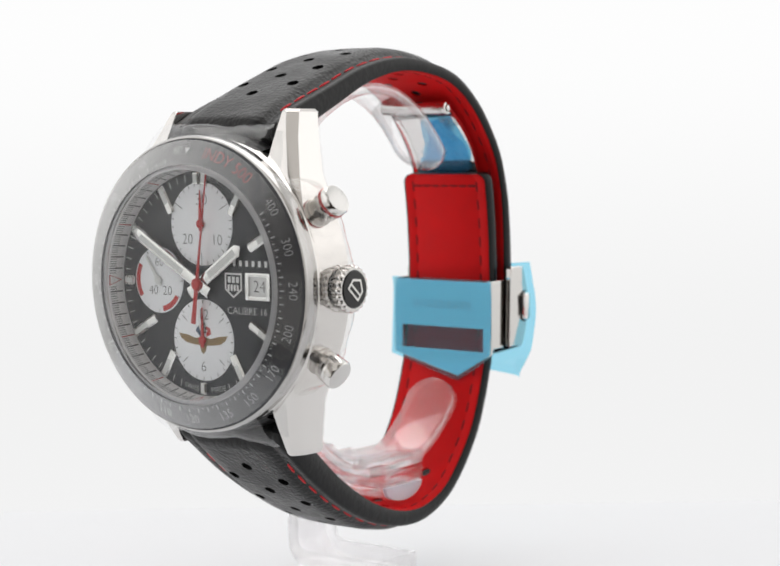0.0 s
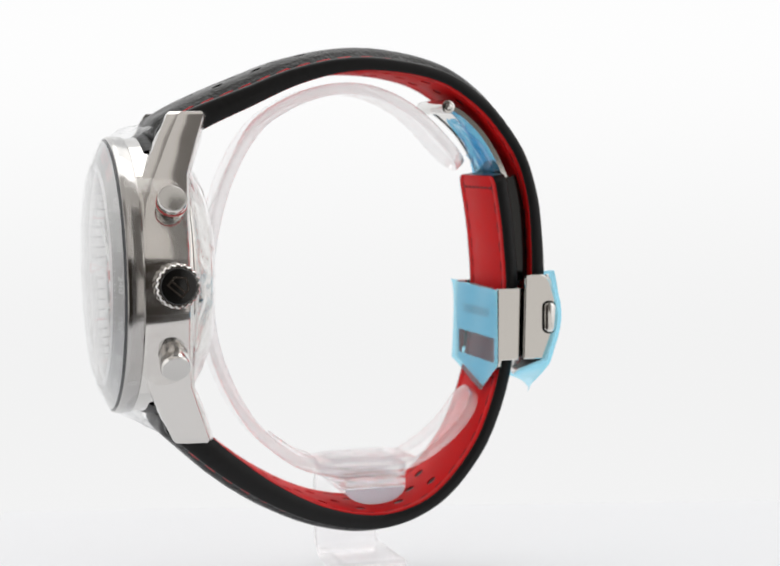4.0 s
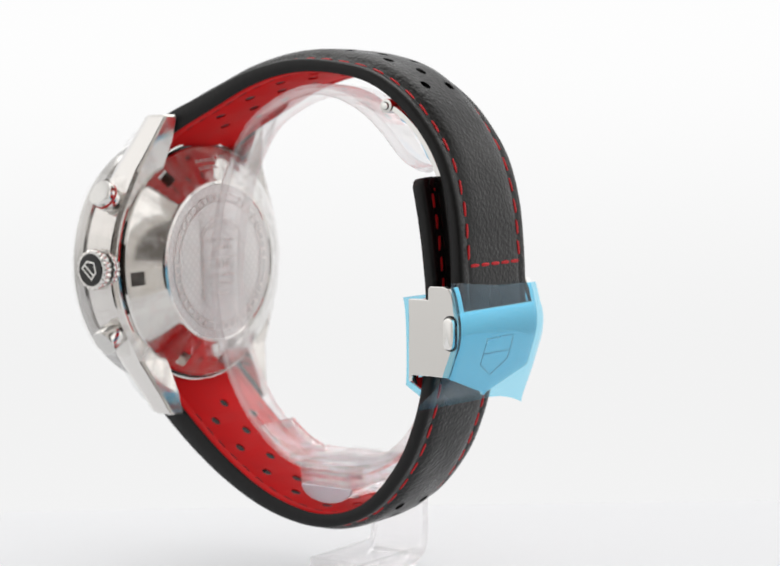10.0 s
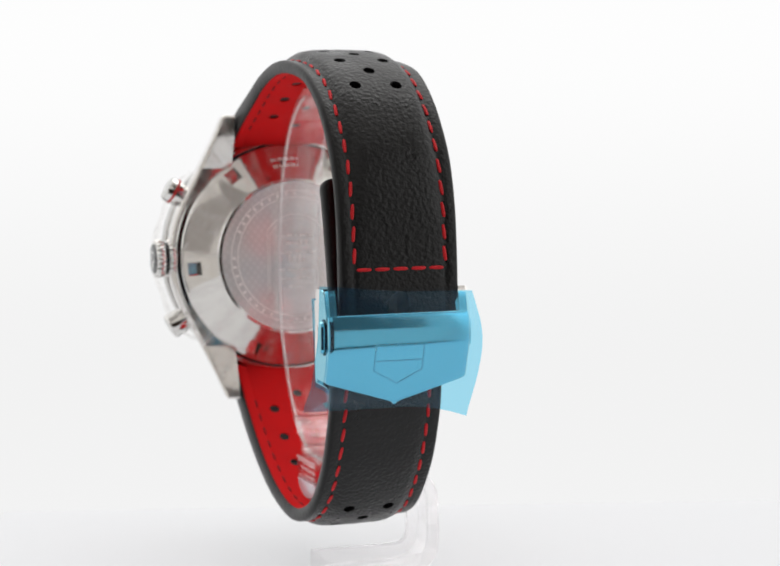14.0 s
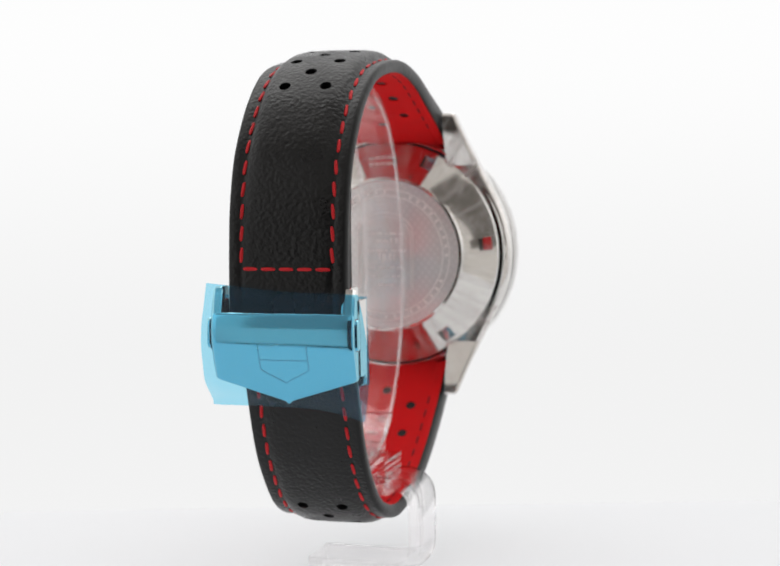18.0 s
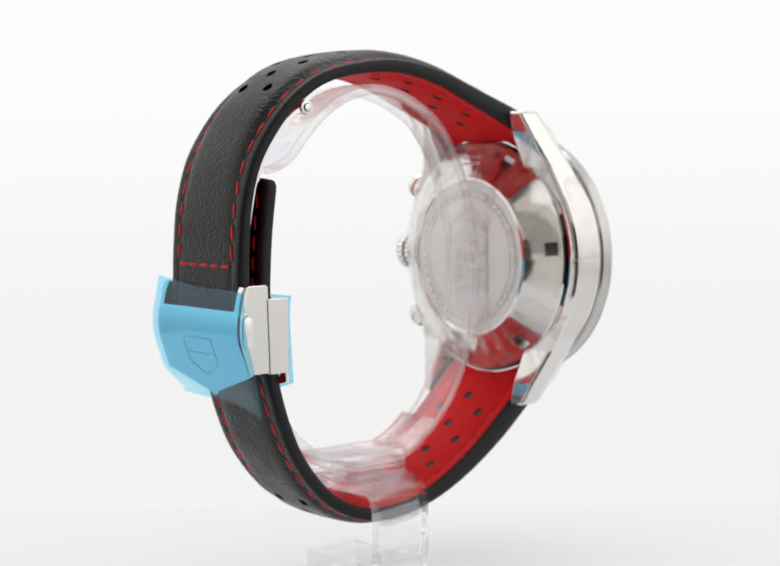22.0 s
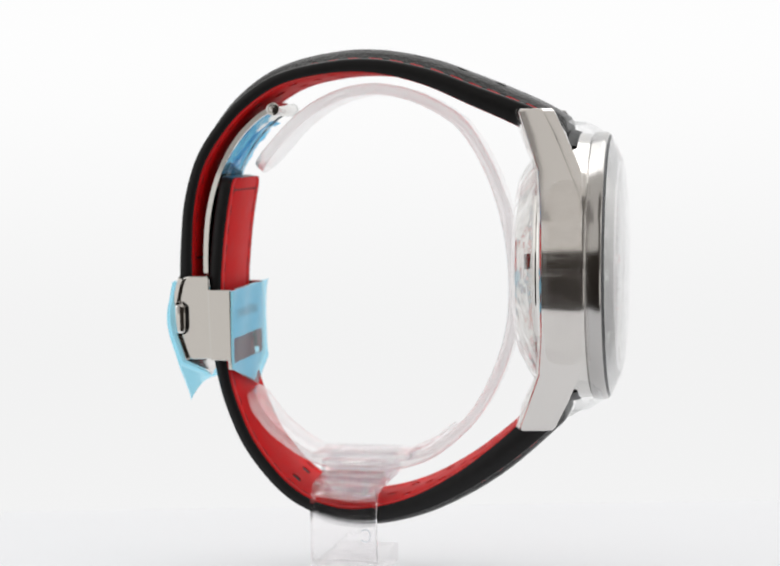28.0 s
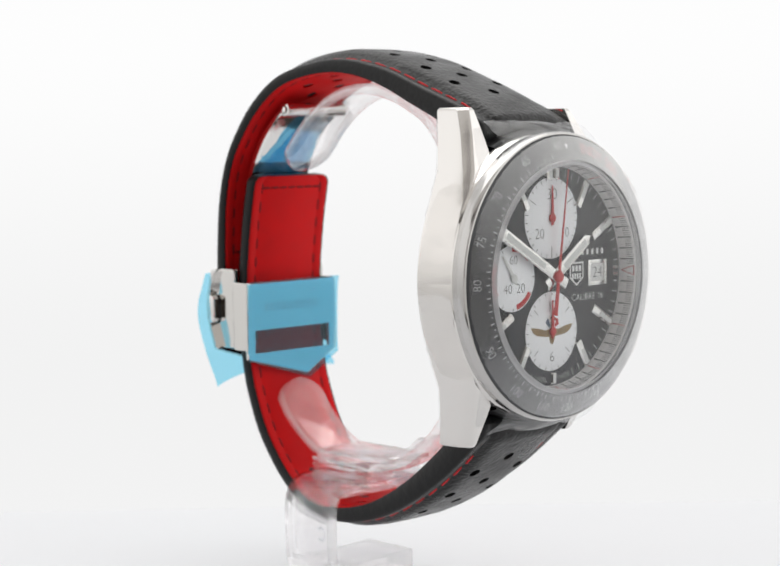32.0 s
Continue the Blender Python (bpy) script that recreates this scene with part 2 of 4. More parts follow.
def box(x0, x1, y0, y1, z0, z1):
    v = [(x, y, z) for x in (x0, x1) for y in (y0, y1) for z in (z0, z1)]
    return v, [(0, 1, 3, 2), (4, 6, 7, 5), (0, 4, 5, 1), (2, 3, 7, 6), (0, 2, 6, 4), (1, 5, 7, 3)]


def lathe(profile, n=96, cx=0.0, cz=-1.2, closed=False):
    """A turned shape round the watch's y axis from (radius, y) pairs."""
    v, f = [], []
    for r, y in profile:
        v += [(cx + r * math.cos(2 * math.pi * k / n), y, cz + r * math.sin(2 * math.pi * k / n)) for k in range(n)]
    m = len(profile)
    for i in range(m if closed else m - 1):
        j = (i + 1) % m
        f += [(i * n + k, i * n + (k + 1) % n, j * n + (k + 1) % n, j * n + k) for k in range(n)]
    return v, f


def loft(sections, cap=True):
    """Skins closed loops of equal length."""
    n = len(sections[0])
    v = [p for s in sections for p in s]
    f = [(i * n + k, i * n + (k + 1) % n, (i + 1) * n + (k + 1) % n, (i + 1) * n + k) for i in range(len(sections) - 1) for k in range(n)]
    if cap:
        f += [tuple(range(n - 1, -1, -1)), tuple(range((len(sections) - 1) * n, len(sections) * n))]
    return v, f


def prism(outline, y0, y1):
    """An outline of (x, z) points made solid from y0 to y1."""
    return loft([[(x, y0, z) for x, z in outline], [(x, y1, z) for x, z in outline]])


def side_prism(outline, x0, x1):
    """An outline of (y, z) points made solid from x0 to x1."""
    return loft([[(x0, y, z) for y, z in outline], [(x1, y, z) for y, z in outline]])


def rod(a, b, r0, r1=None, n=24, cap=True):
    a, b = Vector(a), Vector(b)
    q = (b - a).to_track_quat("Z", "Y").to_matrix()
    r1 = r0 if r1 is None else r1
    return loft([[tuple(p + q @ Vector((r * math.cos(2 * math.pi * k / n), r * math.sin(2 * math.pi * k / n), 0))) for k in range(n)] for p, r in ((a, r0), (b, r1))], cap)


def turned(a, b, profile, n=32, wave=0.0, teeth=0):
    """A turned shape along a to b: (radius, share of the way) pairs, with rounded lobes round it."""
    a, b = Vector(a), Vector(b)
    q = (b - a).to_track_quat("Z", "Y").to_matrix()
    s = []
    for r, w in profile:
        ring = []
        for k in range(n):
            g, rr = 2 * math.pi * k / n, r + wave * (2 * abs(math.cos(teeth * math.pi * k / n)) - 1)
            ring.append(tuple(a + (b - a) * w + q @ Vector((rr * math.cos(g), rr * math.sin(g), 0))))
        s.append(ring)
    return loft(s)


def mesh_of(name, shape, mat, sharp=35, bevel=0.0, smooth=True, hard=False):
    bm = bmesh.new()
    vs = [bm.verts.new(shift(v)) for v in shape[0]]
    for f in shape[1]:
        try:
            bm.faces.new([vs[i] for i in f])
        except ValueError:
            pass
    bmesh.ops.recalc_face_normals(bm, faces=bm.faces)
    if bevel:
        edges = [e for e in bm.edges if len(e.link_faces) == 2 and e.calc_face_angle(0) > radians(sharp)]
        bmesh.ops.bevel(bm, geom=edges, offset=bevel * MM, segments=2, profile=0.6, affect="EDGES", clamp_overlap=True)
    me = bpy.data.meshes.new(name)
    bm.to_mesh(me)
    bm.free()
    if smooth:
        me.polygons.foreach_set("use_smooth", [True] * len(me.polygons))
        me.set_sharp_from_angle(angle=radians(4 if hard else min(sharp, 20) if bevel else sharp))
    me.materials.append(mat)
    return me


def part(name, shape, mat, parent, label="", sharp=35, bevel=0.0, smooth=True, hard=False):
    """One mesh object under a thing or under a part."""
    ob = new(name, shape if isinstance(shape, bpy.types.Mesh) else mesh_of(name, shape, mat, sharp, bevel, smooth, hard))
    ob.parent = parent
    if label:
        tagged(ob, label)
    return ob


class Curve:
    """A smooth curve through (y, z) points, run by its length in mm."""

    def __init__(self, pts, fine=24):
        p = [np.array(q, float) for q in pts]
        p = [2 * p[0] - p[1]] + p + [2 * p[-1] - p[-2]]
        out = []
        for a, b, c, d in zip(p, p[1:], p[2:], p[3:]):
            for k in range(fine):
                u = k / fine
                out.append(0.5 * (2 * b + (c - a) * u + (2 * a - 5 * b + 4 * c - d) * u * u + (3 * b - a - 3 * c + d) * u ** 3))
        out.append(p[-2])
        self.p = np.array(out)
        self.s = np.concatenate([[0], np.cumsum(np.linalg.norm(np.diff(self.p, axis=0), axis=1))])
        self.length = float(self.s[-1])

    def at(self, s):
        y, z = (np.interp(s, self.s, self.p[:, k]) for k in (0, 1))
        return float(y), float(z)

    def axes(self, s, flip=1):
        a, b = self.at(max(0, s - 0.4)), self.at(min(self.length, s + 0.4))
        t = np.array([b[0] - a[0], b[1] - a[1]])
        t /= np.linalg.norm(t)
        return np.array(self.at(s)), t, np.array([-t[1], t[0]]) * flip


# ---- the light box ----
def plain(name, verts, faces, mat, label, category):
    me = bpy.data.meshes.new(name)
    me.from_pydata(verts, [], faces)
    me.materials.append(mat)
    return tagged(new(name, me), label, category, kind="structure")


def slab(name, x0, x1, y0, y1, z0, z1, mat, label, category):
    v, f = box(x0, x1, y0, y1, z0, z1)
    return plain(name, v, [tuple(reversed(q)) for q in f], mat, label, category)


def table_top():
    """The white table with a rounded back edge."""
    prof = [(-0.09, -0.014), (-0.09, -0.002), (-0.088, 0.0), (0.046, 0.0)]
    prof += [(0.046 + 0.02 * math.sin(a), -0.02 + 0.02 * math.cos(a)) for a in (0.2, 0.4, 0.7, 1.0, 1.3, 1.57)] + [(0.066, -0.05), (-0.07, -0.05)]
    v, f = loft([[(x, y, z) for y, z in prof] for x in (-0.22, 0.22)])
    ob = plain("floor", v, f, TABLE_WHITE, "smooth white acrylic table top with an added even glow", "table top")
    ob.data.polygons.foreach_set("use_smooth", [True] * len(ob.data.polygons))
    ob.data.set_sharp_from_angle(angle=radians(40))
    return ob


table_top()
# shading towards the backdrop's foot is painted into its emission
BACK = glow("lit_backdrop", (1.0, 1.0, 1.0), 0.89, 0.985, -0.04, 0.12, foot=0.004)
WARM = (1.0, 0.99, 0.975)
slab("backdrop", -0.8, 0.8, 0.52, 0.53, -0.5, 0.8, BACK, "white backdrop sheet, its glow painted dimmer towards the foot", "backdrop")
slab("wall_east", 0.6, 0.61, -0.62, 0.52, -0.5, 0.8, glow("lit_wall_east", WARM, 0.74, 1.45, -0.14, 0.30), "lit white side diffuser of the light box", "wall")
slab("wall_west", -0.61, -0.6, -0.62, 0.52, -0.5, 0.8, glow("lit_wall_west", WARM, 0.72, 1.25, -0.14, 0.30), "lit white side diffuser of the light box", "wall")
for name, x0, x1 in (("ceiling_back_west_side", -0.6, -0.34), ("ceiling_back_east_side", 0.34, 0.6)):
    slab(name, x0, x1, -0.02, 0.52, 0.6, 0.61, glow("lit_ceiling_side", WARM, 1.0), "lit white ceiling diffuser of the light box", "ceiling")
slab("ceiling", -0.34, 0.34, -0.02, 0.52, 0.6, 0.61, glow("lit_ceiling", WARM, 2.5), "lit white ceiling diffuser of the light box", "ceiling")
DIM = glow("dim_ceiling", (1.0, 0.96, 0.91), 0.68)
for name, x0, x1, y0, y1 in (("ceiling_front", -0.15, 0.15, -0.62, -0.02), ("ceiling_front_west", -0.6, -0.42, -0.62, -0.44), ("ceiling_back_west", -0.6, -0.42, -0.25, -0.02), ("ceiling_front_east", 0.42, 0.6, -0.62, -0.02), ("ceiling_side_west", -0.42, -0.15, -0.28, -0.02), ("ceiling_side_east", 0.15, 0.42, -0.28, -0.02)):
    slab(name, x0, x1, y0, y1, 0.6, 0.61, DIM, "dim beige front part of the light box ceiling", "ceiling")
# unseen darker panels, added to shape the reflections in the steel
DARK_PANEL = glow("dark_reflection_panel", (1.0, 0.88, 0.78), 0.05)
HALF_LIT = glow("dim_reflection_panel", (1.0, 0.92, 0.84), 0.16)
slab("ceiling_panel_west", -0.42, -0.15, -0.62, -0.28, 0.6, 0.61, glow("half_lit_panel_top", (1.0, 0.93, 0.88), 0.3), "unseen darker panel added to the light box ceiling for reflections", "ceiling")
slab("ceiling_panel_far_west", -0.6, -0.42, -0.44, -0.25, 0.6, 0.61, DARK_PANEL, "unseen darker panel added to the light box ceiling for reflections", "ceiling")
slab("ceiling_panel_east", 0.15, 0.42, -0.62, -0.28, 0.6, 0.61, HALF_LIT, "unseen dim panel added to the light box ceiling for reflections", "ceiling")
slab("wall_panel_west", -0.5, -0.27, -0.629, -0.627, 0.05, 0.8, glow("half_lit_panel", (1.0, 0.93, 0.88), 0.38), "unseen darker panel added to the light box front for reflections", "wall")
slab("wall_panel_east", 0.2, 0.5, -0.629, -0.627, 0.05, 0.8, HALF_LIT, "unseen dim panel added to the light box front for reflections", "wall")
# added front glow panel, out of view, dimmed to suit the strap
slab("wall_south", -0.6, 0.6, -0.64, -0.63, -0.5, 0.8, glow("lit_wall_south", (1.0, 0.96, 0.91), 0.72), "unseen dim beige glow panel added as the light box front", "wall")
DARK_CLOTH = grain(material("dark_cloth", (0.02, 0.013, 0.008), 0.9), 300, 0.2, 0.0005, 0.2)
slab("opening", -0.30, 0.28, -0.625, -0.615, -0.5, 0.225, DARK_CLOTH, "dark cloth opening behind the camera", "opening")
slab("floor_under", -0.6, 0.6, -0.62, 0.52, -0.31, -0.30, DARK_CLOTH, "dark floor under the light box table", "floor")


# ---- the wristwatch ----
watch = tagged(new("wristwatch"), "steel chronograph wristwatch on black perforated leather strap, partly film-wrapped", "wristwatch")
stand = tagged(new("display_stand"), "clear acrylic watch stand with open ring and bent foot", "display stand")

CZ = -1.2     # height of the dial's middle


def baked(ob):
    """The object's mesh with its modifiers worked in."""
    bpy.context.view_layer.update()
    me = bpy.data.meshes.new_from_object(ob.evaluated_get(bpy.context.evaluated_depsgraph_get()))
    ob.modifiers.clear()
    ob.data = me
    return ob


def cut(ob, shape):
    """Takes a shape away from a part."""
    tool = new("cutter", mesh_of("cutter", shape, LEATHER, smooth=False))
    tool.parent = ob.parent
    m = ob.modifiers.new("cut", "BOOLEAN")
    m.operation, m.solver, m.object = "DIFFERENCE", "EXACT", tool
    baked(ob)
    bpy.data.objects.remove(tool)
    return ob


def mixf(*pairs):
    xs, ys = [p[0] for p in pairs], [p[1] for p in pairs]
    return lambda w: float(np.interp(w, xs, ys))


class Strap:
    """A padded leather strap half along the curve of its lining's edge. Width, edge thickness and padding change along it."""

    def __init__(self, name, pts, flip, width, edge, pad, label, skew=0.0, round_end=0.0):
        self.curve, self.flip, self.width, self.edge, self.pad, self.skew = Curve(pts), flip, width, edge, pad, skew
        cu, length = self.curve, self.curve.length
        stations = [length * i / int(length / 0.7) for i in range(int(length / 0.7))]
        stations = [0.0, 0.12, 0.3, 0.5] + [s for s in stations[1:] if s < length - round_end - 0.4] + ([length - round_end * (1 - math.sin(a)) for a in np.linspace(0, math.pi / 2, 7)] if round_end else [length])
        outer, inner = [], []
        for s in stations:
            p, t, o = cu.axes(s, flip)
            e = max(0.0, round_end - (length - s))
            hw, te, tb = self.half(s) - (round_end - math.sqrt(max(0.0, round_end ** 2 - e ** 2))), edge(s / length), pad(s / length)
            nose = math.sqrt(max(0.04, 1 - max(0.0, 1 - s / 2.6) ** 2))
            te, tb = 0.8 + (te - 0.8) * nose, tb * nose
            ox = self.off(s)
            sec = [(-hw + 0.62, 0.12), (-hw + 0.3, 0.02), (-hw + 0.08, 0.25), (-hw, te * 0.5), (-hw + 0.05, te - 0.45), (-hw + 0.25, te - 0.12), (-hw + 0.6, te), (-hw + 1.75, te), (-hw + 2.05, te - 0.14), (-hw + 2.35, te), (-hw + 2.9, te + 0.5 * tb), (-hw + 3.8, te + 0.86 * tb), (-hw + 5.2, te + tb), (0, te + 1.06 * tb)]
            sec += [(-u, v) for u, v in reversed(sec[:-1])]
            outer.append([(ox + u, *(p + o * v)) for u, v in sec])
            lin = [(-hw + 0.6, 0.5), (-hw + 0.5, 0.3), (-hw + 0.48, 0.12), (-hw + 0.56, 0.0), (-hw + 0.8, -0.04), (-hw + 1.9, -0.03), (-hw + 2.1, 0.08), (-hw + 2.3, -0.02), (0, -0.06)]
            lin += [(-u, v) for u, v in reversed(lin[:-1])]
            inner.append([(ox + u, *(p + o * v)) for u, v in lin])
        self.body = part(name, loft(outer), LEATHER, watch, label, sharp=60)
        self.body.data.materials.append(EDGE)
        n = len(outer[0])
        self.body.data.polygons.foreach_set("material_index", [int(k < n * (len(outer) - 1) and (k % n < 6 or n - 8 < k % n < n - 1)) for k in range(len(self.body.data.polygons))])
        self.lining = part("lining", loft(inner), LINING, self.body, "red leather lining", sharp=60)

    def half(self, s):
        return self.width(s / self.curve.length)

    def off(self, s):
        return self.skew * max(0.0, s / self.curve.length - 0.66) / 0.34

    def top(self, u, s):
        """How thick the strap is at u mm from its middle."""
        w = s / self.curve.length
        d = self.half(s) - abs(u)
        return self.edge(w) + self.pad(w) * float(np.interp(d, (2.35, 2.9, 3.8, 5.2, 9), (0, 0.5, 0.86, 1, 1.06)))

    def place(self, u, s, v):
        p, t, o = self.curve.axes(s, self.flip)
        q = p + o * v
        return Vector((self.off(s) + u, q[0], q[1])), Vector((0, *t)), Vector((0, *o))

    def holes(self, spots, r=0.88):
        tools, under = [], []
        for u, s in spots:
            c, t, o = self.place(u, s, self.top(u, s))
            tools.append(rod(c - o * 1.3, c + o * 0.8, r, n=14))
            c, t, o = self.place(u, s, 0.0)
            under.append(rod(c - o * 0.5, c + o * 0.44, r * 0.95, n=14))
        cut(self.body, join(*tools))
        cut(self.lining, join(*under))

    def stitches(self, mesh, dark_mesh, s0, s1, inset=2.1, pitch=2.95, ends=()):
        n = int((s1 - s0) / pitch)
        for side in (1, -1):
            for k in range(n):
                s = s0 + (k + 0.5) * (s1 - s0) / n
                u = side * (self.half(s) - inset)
                c, t, o = self.place(u, s, self.top(u, s) - 0.02)
                peg(mesh, "stitch", c, t + 0.09 * side * t.cross(o) + Vector([random.uniform(-0.04, 0.04) for _ in range(3)]), o, self.body)
                c, t, o = self.place(u, s + pitch / 2, 0.03)
                peg(dark_mesh, "stitch", c, t, o, self.lining)
        for s, inside in ends:
            w = self.half(s) - inset
            m = max(3, int(2 * w / (1.75 if inside else 2.6)))
            for k in range(m):
                u = -w + (k + 0.5) * 2 * w / m
                c, t, o = self.place(u, s, 0.0 if inside else self.top(u, s) - 0.02)
                peg(dark_mesh if inside else mesh, "stitch", c, Vector((1, 0, 0)), o, self.lining if inside else self.body)


def peg(mesh, name, c, along, up, parent):
    """One small piece of a shared mesh, laid along a line on a surface."""
    ob = new(name, mesh)
    along, up = along.normalized(), up.normalized()
    along = (along - up * along.dot(up)).normalized()
    side = up.cross(along)
    m = Matrix((along, side, up)).transposed().to_4x4()
    m.translation = Vector(shift(c))
    ob.parent, ob.matrix_basis = parent, m
    return ob


def grain_mesh(name, length, r, mat, flat=0.6):
    """A small thread stitch lying along x."""
    n = 8
    secs = [[(length * x, r * w * math.cos(2 * math.pi * k / n), flat * r * w * math.sin(2 * math.pi * k / n)) for k in range(n)] for x, w in ((-0.5, 0.35), (-0.42, 0.8), (-0.15, 1.0), (0.2, 1.0), (0.42, 0.8), (0.5, 0.35))]
    v, f = loft(secs)
    me = bpy.data.meshes.new(name)
    me.from_pydata([tuple(c * MM for c in q) for q in v], [], f)
    me.polygons.foreach_set("use_smooth", [True] * len(me.polygons))
    me.materials.append(mat)
    return me


STITCH = grain_mesh("stitch", 2.15, 0.27, THREAD)
STITCH_DARK = grain_mesh("stitch_dark", 1.7, 0.22, THREAD_DARK, 0.5)

upper = Strap("upper_strap", [(-32.0, 16.4), (-26.3, 19.9), (-18.9, 23.3), (-11.6, 26.5), (-4.2, 28.3), (3.1, 28.3), (10.4, 26.7), (16.0, 23.2), (20.0, 18.8), (22.7, 14.3), (24.2, 8.7), (24.7, 2.5), (24.8, -3), (24.9, -9)], 1,
              mixf((0, 9.9), (0.25, 9.5), (0.6, 8.9), (1, 8.8)),
              mixf((0, 4.0), (0.12, 3.2), (0.3, 2.3), (0.45, 1.8), (0.75, 1.7), (1, 2.3)),
              mixf((0, 0.8), (0.15, 1.5), (0.45, 1.6), (0.6, 1.2), (0.75, 0.5), (0.85, 0.15), (1, 0.05)),
              "black grained leather strap half with red stitching and punched holes")
lower = Strap("lower_strap", [(-31.0, -19.6), (-28.6, -21.9), (-22.6, -27.4), (-15.9, -32.5), (-8.5, -36.4), (-0.8, -38.2), (5.5, -37.3), (10.4, -34.4), (15.0, -28.9), (17.6, -23.5), (19.3, -17.8), (20.3, -11.0), (20.5, -4.6), (20.2, 0.5), (19.6, 6.0), (18.5, 12.6)], -1,
              mixf((0, 9.9), (0.25, 9.3), (0.5, 8.5), (1, 8.4)),
              mixf((0, 4.0), (0.12, 3.6), (0.3, 2.6), (0.45, 1.9), (0.7, 2.0), (1, 2.0)),
              mixf((0, 0.6), (0.15, 1.1), (0.35, 1.1), (0.55, 0.6), (0.7, 0.25), (1, 0.1)),
              "black grained leather strap half with red stitching, its tail inside the clasp", skew=1.0, round_end=1.5)


def hole_spots(first, pitch, pairs, u0, u1):
    """Punched holes: pairs in two rows and single ones in the middle between them."""
    out = []
    for k in range(pairs):
        u = u0 + (u1 - u0) * k / (pairs - 1)
        out += [(u, first + k * pitch), (-u, first + k * pitch)]
        if k < pairs - 1:
            out.append((0.0, first + (k + 0.5) * pitch))
    return out


upper.holes([(0.0, 8.8)] + hole_spots(12.3, 6.43, 7, 4.65, 3.1))
lower.holes([(0.0, 7.2)] + hole_spots(10.3, 6.25, 7, 4.7, 3.1))
end = upper.curve.length - 9.3
upper.stitches(STITCH, STITCH_DARK, 5.0, end - 0.3, ends=((end + 0.1, False), (end + 0.1, True)))
lower.stitches(STITCH, STITCH_DARK, 6.0, lower.curve.length - 2.0, ends=((lower.curve.length - 1.9, False), (lower.curve.length - 1.9, True)))

# ---- case, bezel, crystal ----
case = part("case", lathe([(15.5, -30.2), (19.0, -30.2), (19.9, -30.6), (20.45, -31.3), (20.5, -31.6), (20.05, -36.4), (19.95, -36.6), (15.5, -36.6)], 128, closed=True), STEEL, watch, "polished steel watch case", sharp=25)
bezel = part("bezel", lathe([(16.0, -36.64), (20.08, -36.64), (20.3, -36.85), (20.4, -37.9), (20.35, -38.7), (20.2, -38.98), (19.98, -39.05), (19.8, -38.8), (16.6, -40.1), (16.3, -40.2), (16.2, -39.7), (16.2, -36.9)], 128, closed=True), BEZEL_STEEL, watch, "polished steel bezel ring", sharp=25)
insert = part("bezel_insert", lathe([(19.9, -38.7), (19.9, -39.12), (16.55, -40.55), (16.45, -40.0)], 128, closed=True), CERAMIC, bezel, "dark grey tachymeter ring", sharp=30)
crystal = part("crystal", lathe([(16.35, -40.2), (15.9, -40.75), (13.0, -41.05), (9.0, -41.3), (4.0, -41.45), (0.02, -41.5)], 96), GLASS, watch, "clear domed sapphire crystal", sharp=50)
crystal.visible_shadow = False
part("crystal_edge", lathe([(16.42, -40.28), (16.36, -40.42), (15.72, -40.80)], 128), CRYSTAL_EDGE, crystal, "frosted edge of the glass", sharp=40)
dial = part("dial", lathe([(0.02, -37.1), (15.7, -37.1), (15.7, -36.8), (0.02, -36.8)], 96), DIAL, watch, "black dial", sharp=30)
chapter = part("chapter_ring", lathe([(15.55, -37.12), (16.1, -39.7), (16.25, -39.7), (16.25, -37.0), (15.55, -37.0)], 128, closed=True), CHAPTER, watch, "silver sloped seconds ring", sharp=30)


# ---- writing and marks on the dial ----
def letters(text, size):
    """Flat outlines of writing about (0, 0), in mm: (x, z) points and faces."""
    cu = bpy.data.curves.new("text", "FONT")
    cu.body, cu.size, cu.align_x, cu.align_y = text, size, "CENTER", "CENTER"
    cu.resolution_u = 3
    cu.offset = -0.02 * size
    ob = new("text", cu)
    bpy.context.view_layer.update()
    me = bpy.data.meshes.new_from_object(ob.evaluated_get(bpy.context.evaluated_depsgraph_get()))
    pts, faces = [(v.co.x, v.co.y) for v in me.vertices], [tuple(p.vertices) for p in me.polygons]
    bpy.data.objects.remove(ob)
    bpy.data.meshes.remove(me)
    bpy.data.curves.remove(cu)
    return pts, faces


def flat(pts, faces, x, z, y, spin=0.0):
    c, s = math.cos(radians(spin)), math.sin(radians(spin))
    return [(x + c * a + s * b, y, z - s * a + c * b) for a, b in pts], faces


def bar(x0, x1, z0, z1, y, h=0.03):
    return box(x0, x1, y - h, y, z0, z1)


def ray_mark(a, r0, r1, w0, w1, y0, y1=None, cx=0.0, cz=CZ):
    """A radial mark at a degrees clockwise from twelve, lying on a flat or sloped ring."""
    y1 = y0 if y1 is None else y1
    d, e = Vector((math.sin(radians(a)), 0, math.cos(radians(a)))), Vector((math.cos(radians(a)), 0, -math.sin(radians(a))))
    c = Vector((cx, 0, cz))
    ps = [c + d * r + e * w * s + Vector((0, y, 0)) for r, w, y, s in ((r0, w0, y0, -1), (r0, w0, y0, 1), (r1, w1, y1, 1), (r1, w1, y1, -1))]
    return [tuple(p) for p in ps], [(0, 1, 2, 3)]


